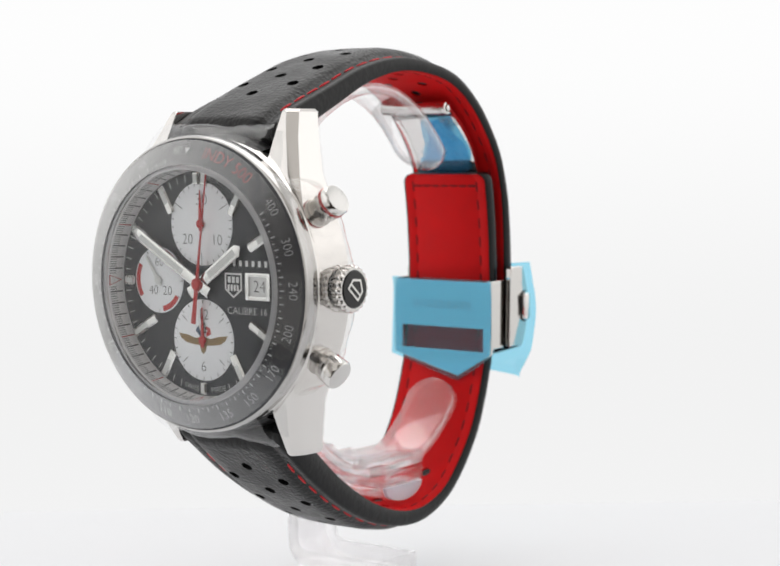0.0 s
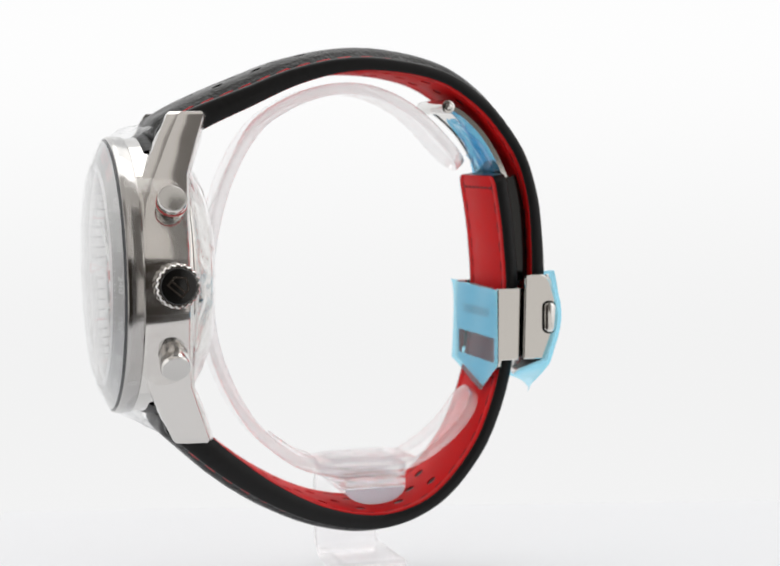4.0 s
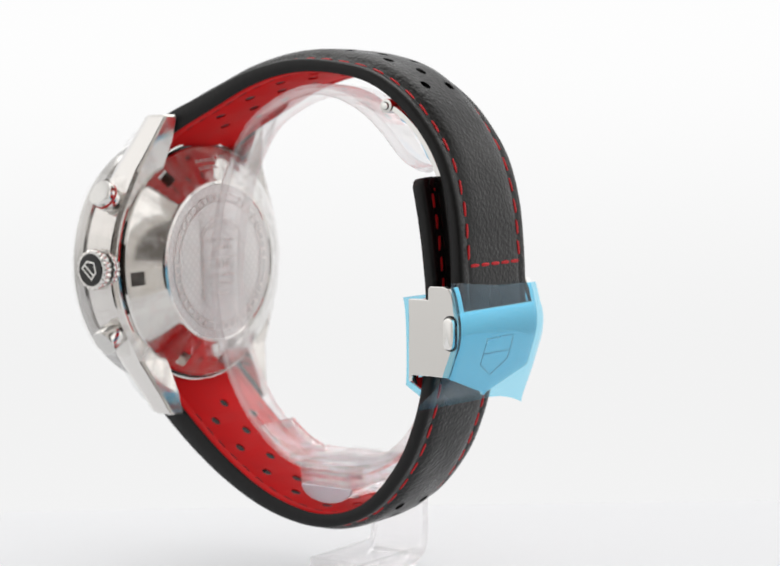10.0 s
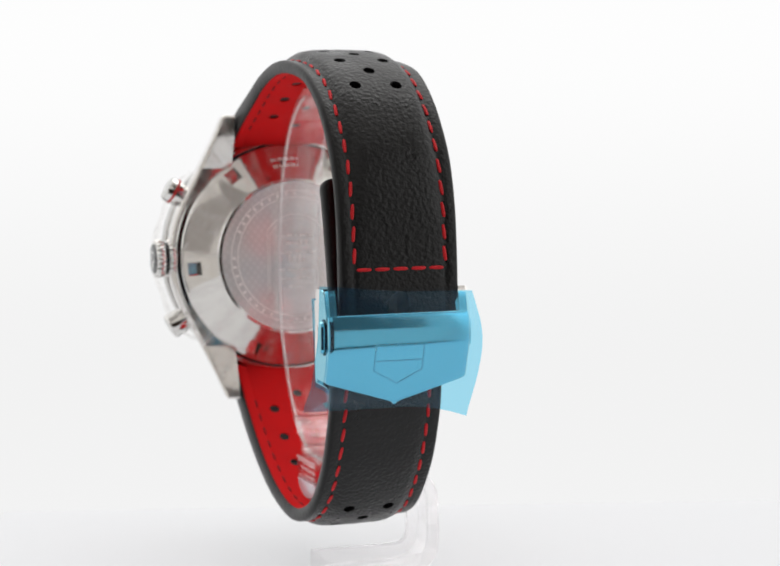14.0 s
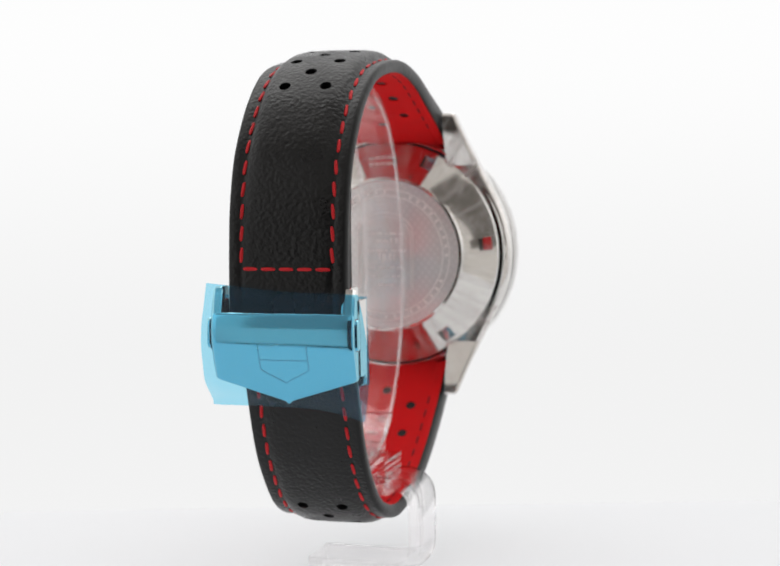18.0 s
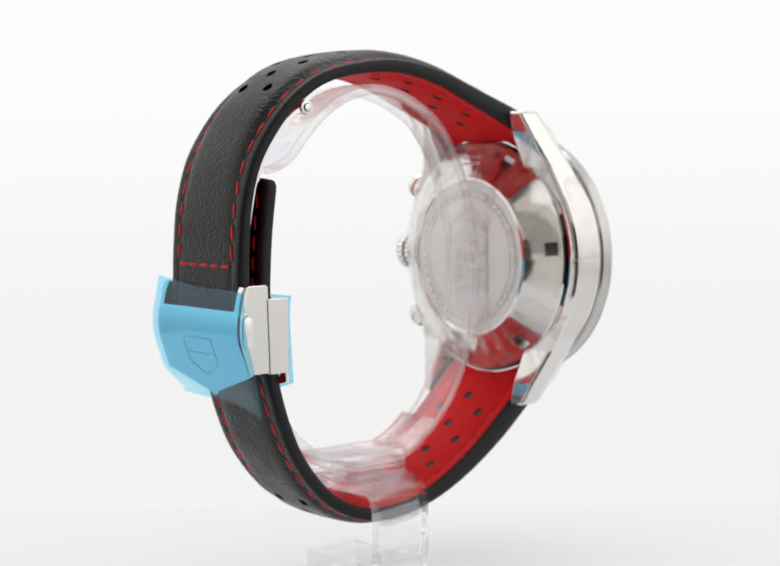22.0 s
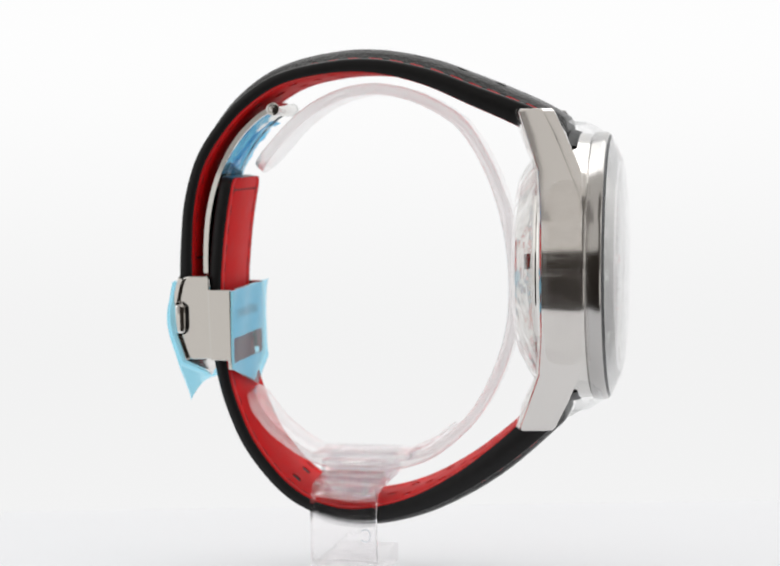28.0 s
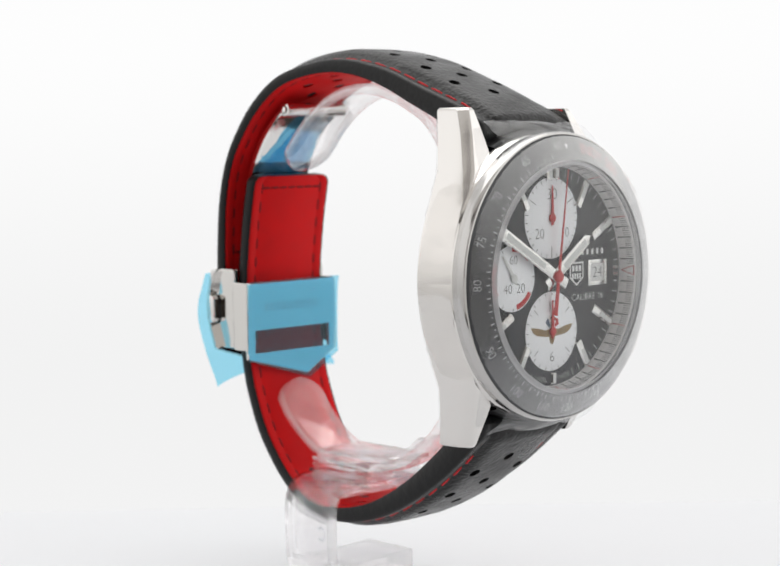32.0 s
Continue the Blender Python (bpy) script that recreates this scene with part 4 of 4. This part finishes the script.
for s in (1, -1):
    a = radians(30.2 * s)
    d = Vector((math.cos(a), 0, math.sin(a)))
    c = Vector((0, -32.6, CZ))
    pusher = part("pusher", turned(c + d * 17.6, c + d * 23.5, [(2.0, 0), (2.0, 0.36), (1.5, 0.38), (1.5, 0.45), (1.9, 0.5), (1.9, 0.58), (2.1, 0.6), (2.15, 0.95), (2.0, 1.0)], 40), STEEL, watch, "polished steel chronograph pusher", sharp=30)
    part("pusher_cap", turned(c + d * 23.42, c + d * 23.6, [(1.98, 0), (1.9, 0.7), (1.7, 1.0)], 40), BRUSHED, pusher, "satin end of the pusher", sharp=30)
    if s > 0:
        part("red_ring", turned(c + d * 22.1, c + d * 22.5, [(2.2, 0), (2.2, 1)], 40), RED_PRINT, pusher, "red ring")

# ---- folding clasp ----
COVER_Z = np.arange(5.5, 19.6, 0.1)
COVER_LEAN = np.interp(COVER_Z, (6.0, 6.6, 10.8, 11.5, 12.3, 19.1), (26, 12, -12.5, -16.5, -19.2, -19.6))
COVER_Y = np.concatenate([[0], np.cumsum(np.tan(np.radians((COVER_LEAN[1:] + COVER_LEAN[:-1]) / 2)) * 0.1)])
COVER_Y += 28.22 - COVER_Y[32]


def cover_at(z, lift=0.0):
    """The cover's profile: a rounded, near-upright crest over a long sloping point."""
    return lift + float(np.interp(-z, COVER_Z, COVER_Y))


COVER = Curve([(27.45, -5.9)] + [(cover_at(-6.02 - 0.545 * k), -6.02 - 0.545 * k) for k in range(25)])


def cover_half(z):
    return float(np.interp(-z, (5.6, 15.7, 18.9), (10.6, 10.6, 0.4)))


secs = []
for i in range(57):
    s = COVER.length * i / 56
    p, t, o = COVER.axes(s, -1)
    hw = cover_half(p[1])
    thick = min(0.9, 0.52 + 0.15 * hw)
    secs.append([(u, *(p + o * v)) for u, v in ((-hw, 0.5), (-hw + min(0.15, hw * 0.2), 0.2), (-hw + min(0.4, hw * 0.4), 0.05), (-hw + min(0.9, hw * 0.6), 0.0), (-0.3 * hw, 0.0), (0.3 * hw, 0.0), (hw - min(0.9, hw * 0.6), 0.0), (hw - min(0.4, hw * 0.4), 0.05), (hw - min(0.15, hw * 0.2), 0.2), (hw, 0.5), (hw, thick), (-hw, thick))])
aside = lambda shape: ([(x + 0.5, y, z) for x, y, z in shape[0]], shape[1])     # the clasp sits a little off the strap's middle
clasp = part("clasp_cover", aside(loft(secs)), SATIN, watch, "pointed steel clasp cover under blue film", sharp=40)
sh2 = [(-3.7, -10.3), (3.7, -10.3), (3.7, -14.2), (0, -16.2), (-3.7, -14.2)]
in2 = [(-3.48, -10.5), (3.48, -10.5), (3.48, -14.06), (0, -15.94), (-3.48, -14.06)]
cov_y = lambda z: float(np.interp(-z, [-p[1] for p in COVER.p], [p[0] for p in COVER.p]))
fine = [[tuple(p[k] + (q[k] - p[k]) * w / 8 for k in (0, 1)) for p, q in zip(loop, loop[1:] + loop[:1]) for w in range(8)] for loop in (sh2, in2)]
part("clasp_mark", ([(x + 0.5, cov_y(z) + 0.05, z) for x, z in fine[0] + fine[1]], [(k, (k + 1) % 40, 40 + (k + 1) % 40, 40 + k) for k in range(40)]), ETCHED, clasp, "engraved shield outline")
part("clasp_mark", ([(x + 0.5, cov_y(z) + 0.05, z) for x, z in ((-3.48, -12.6), (3.48, -12.6), (3.48, -12.8), (-3.48, -12.8))], [(0, 1, 2, 3)]), ETCHED, clasp, "engraved line across the shield")
FRAME = Curve([(26.75, -2.5), (27.15, -3.4), (27.45, -4.5), (cover_at(-6.0, -0.02), -6.0), (cover_at(-6.8, -0.05), -6.8)])
for sx in (1, -1):
    secs = []
    for i in range(9):
        p, t, o = FRAME.axes(FRAME.length * i / 8, -1)
        secs.append([(sx * u, *(p + o * v)) for u, v in ((9.1, 0.12), (9.2, 0.0), (10.2, 0.02), (10.58, 0.3), (10.58, 0.9), (9.1, 0.9))])
    part("cover_arm", aside(loft(secs)), SATIN, clasp, "polished steel arm of the cover", sharp=30)
SIDE = [(22.7, -2.8), (23.1, -2.4), (25.3, -2.4), (26.1, -2.7), (26.65, -3.4), (27.5, -6.2), (27.75, -8.6), (27.6, -10.6), (27.0, -12.8), (26.3, -14.6), (25.9, -15.4), (22.3, -15.3)]
for sx in (1, -1):
    sp = part("clasp_side", aside(side_prism([(y - (0.0 if sx > 0 else 0.7) * (y < 23.5), z) for y, z in SIDE], *((9.7, 10.72) if sx > 0 else (-8.6, -9.6)))), STEEL, clasp, "polished steel clasp side", sharp=30, bevel=0.18, hard=True)
    oval = [(26.5 + 0.92 * math.cos(a) * (1 if abs(math.sin(a)) < 0.9 else 1), -9.0 + 1.4 * (1 if math.sin(a) > 0 else -1) + 0.92 * math.sin(a)) for a in [2 * math.pi * (k + 0.5) / 20 for k in range(20)]]
    rim = [(26.5 + (y - 26.5) * 1.22, -9.0 + (z + 9.0) * 1.1) for y, z in oval]
    part("button_seat", aside(side_prism(rim, *((10.72, 10.8) if sx > 0 else (-9.6, -9.68)))), BLACK_GLOSS, clasp, "dark seat of the button")
    part("button", aside(side_prism(oval, *((10.6, 11.5) if sx > 0 else (-9.5, -11.0)))), SHINE, clasp, "polished steel release button", bevel=0.42)
part("clasp_bar", box(-9.2, 10.2, 25.9, 27.0, -7.8, -6.2), SHINE, clasp, "polished cross bar", bevel=0.3)
# blue film over the cover, its edges standing off as wings
FILM_Y = Curve([(27.36, -2.9), (27.55, -3.7), (27.75, -4.7)] + [(cover_at(-6.0 - 0.545 * k, 0.18), -6.0 - 0.545 * k) for k in range(26)])


def film_sheet(rows, cols, at):
    v = [at(i / rows, j / cols * 2 - 1) for i in range(rows + 1) for j in range(cols + 1)]
    c = cols + 1
    return v, [(i * c + j, i * c + j + 1, (i + 1) * c + j + 1, (i + 1) * c + j) for i in range(rows) for j in range(cols)]


def cover_film(w, u):
    y, z = FILM_Y.at(FILM_Y.length * w)
    half = (12.0 + 0.9 * math.sin(w * 2.0) + 0.3 * w ** 3) if u > 0 else (10.6 + 1.5 * math.sin(w * 2.9) - 0.3 * w ** 3)
    x = half * u
    past = max(0.0, abs(x - 0.5) - 11.0)
    y -= 0.30 * past
    low = w ** 5
    free = max(0.0, abs(x - 0.5) - cover_half(z) - 0.4)
    y -= (2.6 if u > 0 else 0.5) * min(1.0, free / 12) ** 1.4
    y += 0.12 * (1 - w) ** 6 * math.sin(4 * u + 0.6) * abs(u)
    z -= (0.4 if u > 0 else 2.0) * abs(u) ** 2 * low
    z += (0.7 * u + 0.2 - 0.2 * math.cos(3 * u)) * (1 - w) ** 4
    return x, y, z


part("cover_film", film_sheet(26, 30, cover_film), BLUE_FILM, clasp, "loose blue protective film with flared corners", sharp=80)

# inner plate round the strap's tail
W0, W1 = (-7.6, -16.0), (8.5, -12.3)       # the window in the plate
keeper = part("keeper", join(box(-9.2, 10.1, 18.5, 19.1, W1[1], -4.7), box(-9.2, W0[0], 18.5, 19.1, W0[1], W1[1]), box(W1[0], 10.1, 18.5, 19.1, W0[1], W1[1]), prism([(-9.2, W0[1]), (10.1, W0[1]), (10.1, -16.4), (3.6, -20.2), (-9.2, -16.9)], 18.45, 19.05)), SHINE, watch, "inner clasp plate with a window, under blue film", bevel=0.1, hard=True)
for x0, x1 in ((9.35, 10.2), (-9.3, -8.5)):
    part("keeper_side", side_prism([(18.6, -4.5), (22.2, -4.5), (21.9, -15.5), (19.2, -15.5), (18.5, -16.1)], x0, x1), STEEL, keeper, "polished steel side plate", bevel=0.12, hard=True)
part("keeper_mark", join(*[box(-5.4 + k * 1.32, -4.5 + k * 1.32, 18.45, 18.49, -9.3, -7.9) for k in range(9)]), ETCHED, keeper, "row of engraved bars")
part("hinge", box(-8.3, 9.6, 22.1, 23.1, -15.0, -4.6), BLACK_GLOSS, clasp, "dark hinge block", bevel=0.2)


def keeper_film(w, u):
    x = 0.45 + u * (9.75 + 0.2 * math.sin(3 * w + u))
    low = float(np.interp(x, (-9.5, 3.8, 10.3), (-17.1, -20.9, -16.9)))
    z = -4.3 + (low + 4.3) * w
    return x, 18.2 - 0.4 * (1 - w) ** 8 * abs(u) - 0.25 * w ** 6 + 0.06 * math.sin(6 * u + 5 * w), z


part("keeper_film", film_sheet(18, 22, keeper_film), KEEPER_FILM, keeper, "blue protective film", sharp=80)

# folding arm with its pivot and torn film
ARM = Curve([(12.4, 23.0), (14.6, 21.7), (17.6, 18.8), (20.0, 15.0), (21.7, 10.8), (22.8, 5.8), (23.2, 0.0), (23.1, -4.5)])


def band(cu, u0, u1, v0, v1, flip=1, n=44, a=0.0, b=1.0):
    secs = []
    for i in range(n + 1):
        p, t, o = cu.axes(cu.length * (a + (b - a) * i / n), flip)
        secs.append([(u, *(p + o * v)) for u, v in ((u0, v0), (u1, v0), (u1, v1), (u0, v1))])
    return loft(secs)


arm = part("folding_arm", band(ARM, -5.4, 5.6, 0.0, 0.55), STEEL, watch, "curved polished steel folding arm", sharp=30)
for u in (-5.9, 5.5):
    part("arm_rail", band(ARM, u, u + 0.6, -0.15, 0.6), SHINE, arm, "raised steel rail", sharp=30)
# black strip added to stand for the darkness between the strap layers
part("arm_gap_filler", band(ARM, 6.15, 6.55, -1.5, 1.8, a=0.46, b=0.97), BLACK_GLOSS, arm, "black filler strip added to darken the gap between the strap layers", sharp=30)
part("pivot", rod((-6.2, 12.2, 23.2), (6.4, 12.2, 23.2), 1.05), STEEL, arm, "steel pivot tube", sharp=30, bevel=0.15)
for x in (6.4, -6.2):
    g = 1 if x > 0 else -1
    part("pivot_pin", turned((x - 0.1 * g, 12.2, 23.2), (x + 0.22 * g, 12.2, 23.2), [(0.42, 0), (0.4, 0.6), (0.25, 0.9), (0.05, 1.0)], 20), SHINE, arm, "rounded steel pin")
    part("pivot_hole", rod((x - 0.1, 12.2, 23.2), (x + 0.02 * g, 12.2, 23.2), 0.62), BLACK_GLOSS, arm, "dark gap round the pivot pin")
    part("pivot_end", rod((x - 0.1, 12.2, 23.2), (x + 0.25 * g, 12.2, 23.2), 0.5), SHINE, arm, "polished pivot end", bevel=0.1)


def arm_film(w, u):
    torn = 2.2 + 6.0 * min(1.0, max(0.0, (-u - 0.05) / 0.45)) ** 2 * (1.2 - 0.2 * math.sin(9 * u))
    s = torn + w * (14.5 - torn) + 0.5 * math.sin(9 * u + 2) * (1 if w > 0.9 else 0.3)
    p, t, o = ARM.axes(s, 1)
    q = p - o * (0.45 + 0.9 * abs(noise.noise((3 * w, 1.7 * u, 2.0))) + 0.2 * abs(noise.noise((7 * w, 4 * u, 5.0))))
    return 0.3 + u * (4.9 - 0.5 * math.sin(8 * w)), q[0], q[1]


part("arm_film", film_sheet(44, 32, arm_film), ARM_FILM, arm, "torn blue protective film", sharp=80)


# ---- clear wrap round the case ----
def wrap_patch(a0, a1, y0, y1, swell, rows=14, cols=40, seed=1):
    def at(w, u):
        a = radians(a0 + (a1 - a0) * (u + 1) / 2)
        r = 20.55 + swell(math.degrees(a), w) + 0.22 * noise.noise((7 * a, 3 * w, seed)) + 0.03 * noise.noise((30 * a, 6 * w, seed)) - 0.85 * max(0.0, y0 + (y1 - y0) * w + 31.2)
        return r * math.cos(a), y0 + (y1 - y0) * w, CZ + r * math.sin(a)
    return film_sheet(rows, cols, at)


side_swell = lambda a, w: float(np.interp(abs(a), (0, 8, 18, 26, 34, 46), (2.3, 2.3, 1.8, 2.2, 2.2, 0.1))) * math.sin(math.pi * min(0.97, w + 0.03)) ** 0.6
part("crown_side_wrap", wrap_patch(-44, 44, -38.6, -29.3, side_swell), WRAP, case, "crinkled clear plastic wrap", sharp=80)
part("plain_side_wrap", wrap_patch(140, 220, -37.2, -30.6, lambda a, w: 0.35, seed=4), WRAP, case, "crinkled clear plastic wrap", sharp=80)


def end_wrap(side, seed):
    """A creased sheet from the bezel's edge over the gap between the lugs to the strap."""
    def at(w, u):
        x = 10.4 * u + 0.3 * noise.noise((3 * w, 2 * u, seed))
        ring_z = math.sqrt(20.3 ** 2 - x * x)
        far_z = 21.6 + 0.8 * noise.noise((1.7 * u, 0.3, seed)) + 0.3 * abs(noise.noise((4 * u, 1.3, seed)))
        crease = 0.5 * abs(noise.noise((2.6 * u + 1.5 * w, 1.2 * w, seed + 3)))
        return x, -38.5 + 5.0 * w ** 0.85 - crease * math.sin(math.pi * min(1, w + 0.05)), CZ + side * (ring_z + (far_z - ring_z) * w + 0.6 * math.sin(math.pi * w) + crease * w)
    return film_sheet(22, 70, at)


def end_pad(side):
    """A curved black patch against the case between the lugs, added to darken its bright wall."""
    grid = [(r, a, y) for r, y in ((19.9, -35.0), (20.45, -34.6), (20.62, -34.0), (20.75, -33.0), (20.8, -31.0), (20.3, -30.4)) for a in np.linspace(-27.0, 27.0, 25)]
    return [(r * math.sin(radians(a)), y, CZ + side * r * math.cos(radians(a))) for r, a, y in grid], [(25 * i + k, 25 * i + k + 1, 25 * i + k + 26, 25 * i + k + 25) for i in range(5) for k in range(24)]


for side, strap in ((1, upper), (-1, lower)):
    part("dark_end_patch", end_pad(side), EDGE, strap.body, "black leather patch added to darken the case between the lugs", sharp=50)
for side, seed in ((1, 7), (-1, 9)):
    part("end_wrap", end_wrap(side, seed), END_WRAP, case, "crinkled clear plastic wrap", sharp=80)


def back_wrap(w, u):
    a = math.pi * u
    r = 18.95 - 6.0 * w
    y = float(np.interp(r, (12.9, 13.6, 18.3, 18.95), (-25.6, -26.0, -28.75, -29.3)))
    wr = abs(noise.noise((5.5 * math.cos(a), 5.5 * math.sin(a), 1.5 * w))) + 0.5 * noise.noise((16 * math.cos(a), 16 * math.sin(a), 2.5 * w))
    y += 0.25 + 0.6 * wr * math.sin(math.pi * w) ** 0.6
    return r * math.cos(a), y, CZ + r * math.sin(a)


part("back_wrap", film_sheet(14, 160, back_wrap), BACK_WRAP, back, "crinkled clear plastic wrap over the case back", sharp=80)


def front_wrap(r0, r1):
    """A sheet over the glass and the bezel between two radii."""
    def at(w, u):
        a = math.pi * u
        r = r0 + (r1 - r0) * w
        y = float(np.interp(r, (0, 9, 13, 15.9, 16.5, 19.9), (-41.7, -41.55, -41.3, -41.0, -40.8, -39.35)))
        y -= 0.10 * abs(noise.noise((2.2 * math.cos(a), 2.2 * math.sin(a), 3))) * max(0.0, r - 16.3) * max(0.0, 19.75 - r) * 0.3
        return r * math.cos(a), y, CZ + r * math.sin(a)
    return film_sheet(18, 120, at)


part("glass_film", front_wrap(0.3, 16.3), FRONT_WRAP, bezel, "thin clear film over the glass", sharp=80).visible_shadow = False
part("bezel_film", front_wrap(16.3, 19.75), BEZEL_WRAP, bezel, "thin hazy film over the bezel", sharp=80).visible_shadow = False

# ---- the stand ----
RING = Curve([(16.5, 14.45), (14.2, 17.0), (10.5, 21.0), (6.7, 24.0), (2.2, 26.1), (-2.3, 26.9), (-6.7, 26.5), (-12, 24.6), (-17.4, 20.9), (-21.7, 14.0), (-24.3, 6.0), (-25.4, -2.5), (-24.9, -11), (-22.5, -18.6), (-18.6, -25.2), (-13.3, -30.1), (-9.2, -32.2), (-4.5, -33.2), (0, -33.4), (4.8, -32.8), (9.1, -31.2), (13.6, -28.0), (16.4, -24.8), (18.4, -21.3)])
near = lambda y, z: float(RING.s[int(np.argmin((RING.p[:, 0] - y) ** 2 + (RING.p[:, 1] - z) ** 2))])
PAD0, PAD1 = near(-15.9, -28.2), near(-8.9, -32.3)
secs, edges = [], []
n = 150
for i in range(n + 1):
    s = RING.length * (0.5 - 0.5 * math.cos(math.pi * i / n))
    p, t, o = RING.axes(s, 1)
    e = min(s, RING.length - s)
    hw = float(np.interp(e, (0, 18, 38), (4.7, 4.4, 3.4))) * math.sqrt(max(0.02, 1 - max(0, 1 - e / 4.0) ** 2))
    k = min(0.5, hw * 0.3)
    edges.append((hw, p, o))
    secs.append([(u, *(p + o * v)) for u, v in ((-hw, 0.35), (-hw + 0.15, 0.1), (-hw + k, 0), (hw - k, 0), (hw - 0.15, 0.1), (hw, 0.35), (hw, 1.35), (hw - 0.15, 1.6), (hw - k, 1.7), (-hw + k, 1.7), (-hw + 0.15, 1.6), (-hw, 1.35))])
ring = part("ring", loft(secs), RING_CLEAR, stand, "open ring of clear acrylic band", sharp=60)
for g in (1, -1):
    strip = [(g * (hw - d), *(p + o * v)) for hw, p, o in edges for d, v in ((0.24, 0.02), (-0.02, 0.33), (-0.02, 1.37), (0.24, 1.68))]
    part("ring_edge", (strip, [(4 * i + k, 4 * i + k + 1, 4 * i + k + 5, 4 * i + k + 4) for i in range(n) for k in range(3)]), RING_EDGE, ring, "bright cut edge of the band", sharp=80)
clip_right = [(6.3, -31.0), (6.3, -31.9), (5.8, -32.1), (6.3, -32.3), (6.3, -32.9), (5.8, -33.1), (6.3, -33.3), (6.3, -33.9), (5.9, -34.1), (6.3, -34.3), (6.3, -34.6)]
clip_left = [(-8.0, -34.5), (-8.0, -33.8), (-7.5, -33.6), (-8.0, -33.4), (-8.0, -32.8), (-7.5, -32.6), (-8.0, -32.4), (-8.0, -31.9), (-7.6, -31.7), (-8.0, -31.5), (-8.0, -31.0)]
clip = part("clip", prism(clip_right + clip_left, -4.8, 4.8), ACRYLIC, stand, "ridged clear acrylic clip")
oval = [(-0.9 + 3.2 * (1 if math.cos(a) > 0 else -1) + 1.1 * math.cos(a), -32.75 + 1.0 * math.sin(a)) for a in [2 * math.pi * (k + 0.5) / 24 for k in range(24)]]
cut(clip, prism(oval, -6.0, 6.0))
part("clip_lid", box(-4.6, 4.6, -8.4, 7.2, -31.3, -30.5), ACRYLIC, stand, "flat clear acrylic lid of the clip", bevel=0.2)
part("plug", side_prism([(-4.75, -34.5)] + [(4.75 * math.cos(a), -34.5 + 2.6 * math.sin(a)) for a in np.linspace(math.pi, 2 * math.pi, 20)[1:-1]] + [(4.75, -34.5)], -7.6, 5.6), ACRYLIC, stand, "clear rounded acrylic wedge under the clip", sharp=50, bevel=0.15)
part("plug_end", side_prism([(-4.7, -34.62)] + [(4.7 * math.cos(a), -34.62 + 2.5 * math.sin(a)) for a in np.linspace(math.pi, 2 * math.pi, 20)[1:-1]] + [(4.7, -34.62)], 5.65, 6.3), PLUG, stand, "cloudy rounded plastic end", sharp=50, bevel=0.15)
pad = []
for i in range(13):
    p, t, o = RING.axes(PAD0 + (PAD1 - PAD0) * i / 12, 1)
    pad.append([(u, *(p + o * v)) for u, v in ((-4.0, 1.66), (4.0, 1.66), (4.0, 2.1), (3.8, 2.25), (-3.8, 2.25), (-4.0, 2.1))])
part("ring_joint", loft(pad), ACRYLIC, stand, "thicker clear step of the ring beside the clip", sharp=40)
STRIP = Curve([(-5.5, -34.3), (-9.4, -34.4), (-11.4, -35.1), (-12.5, -37.0), (-12.65, -40.5), (-12.6, -44.5), (-12.0, -46.6), (-10.4, -47.7), (-7.0, -47.9), (4.4, -47.9)])
secs = []
for i in range(81):
    p, t, o = STRIP.axes(STRIP.length * i / 80, 1)
    h = float(np.interp(i / 80, (0, 0.45, 0.62, 1), (1.05, 1.05, 1.4, 1.55)))
    secs.append([(p[0] + o[0] * v, y, p[1] + o[1] * v) for y, v in ((-4.7, -h + 0.3), (-4.4, -h), (5.1, -h), (5.4, -h + 0.3), (5.4, h - 0.3), (5.1, h), (-4.4, h), (-4.7, h - 0.3))])
part("foot", loft(secs), ACRYLIC, stand, "bent clear acrylic post and foot", sharp=40)
spot = []
for k in range(25):
    a = radians(40 + 280 * k / 24)
    for q in (0.75, 1.0):
        spot.append((-13.75, -3.2 + q * 0.9 * math.cos(a), -41.2 + q * 1.1 * math.sin(a)))
part("smudge", (spot, [(2 * k, 2 * k + 1, 2 * k + 3, 2 * k + 2) for k in range(24)]), PLUG, stand, "faint ring-shaped smudge on the post")


def motions():
    rows = [(float(t), pose(0, 0, 0, 0, 0, turn(t))) for t in range(0, 33)]
    walk(watch, rows)
    walk(stand, rows)


motions()
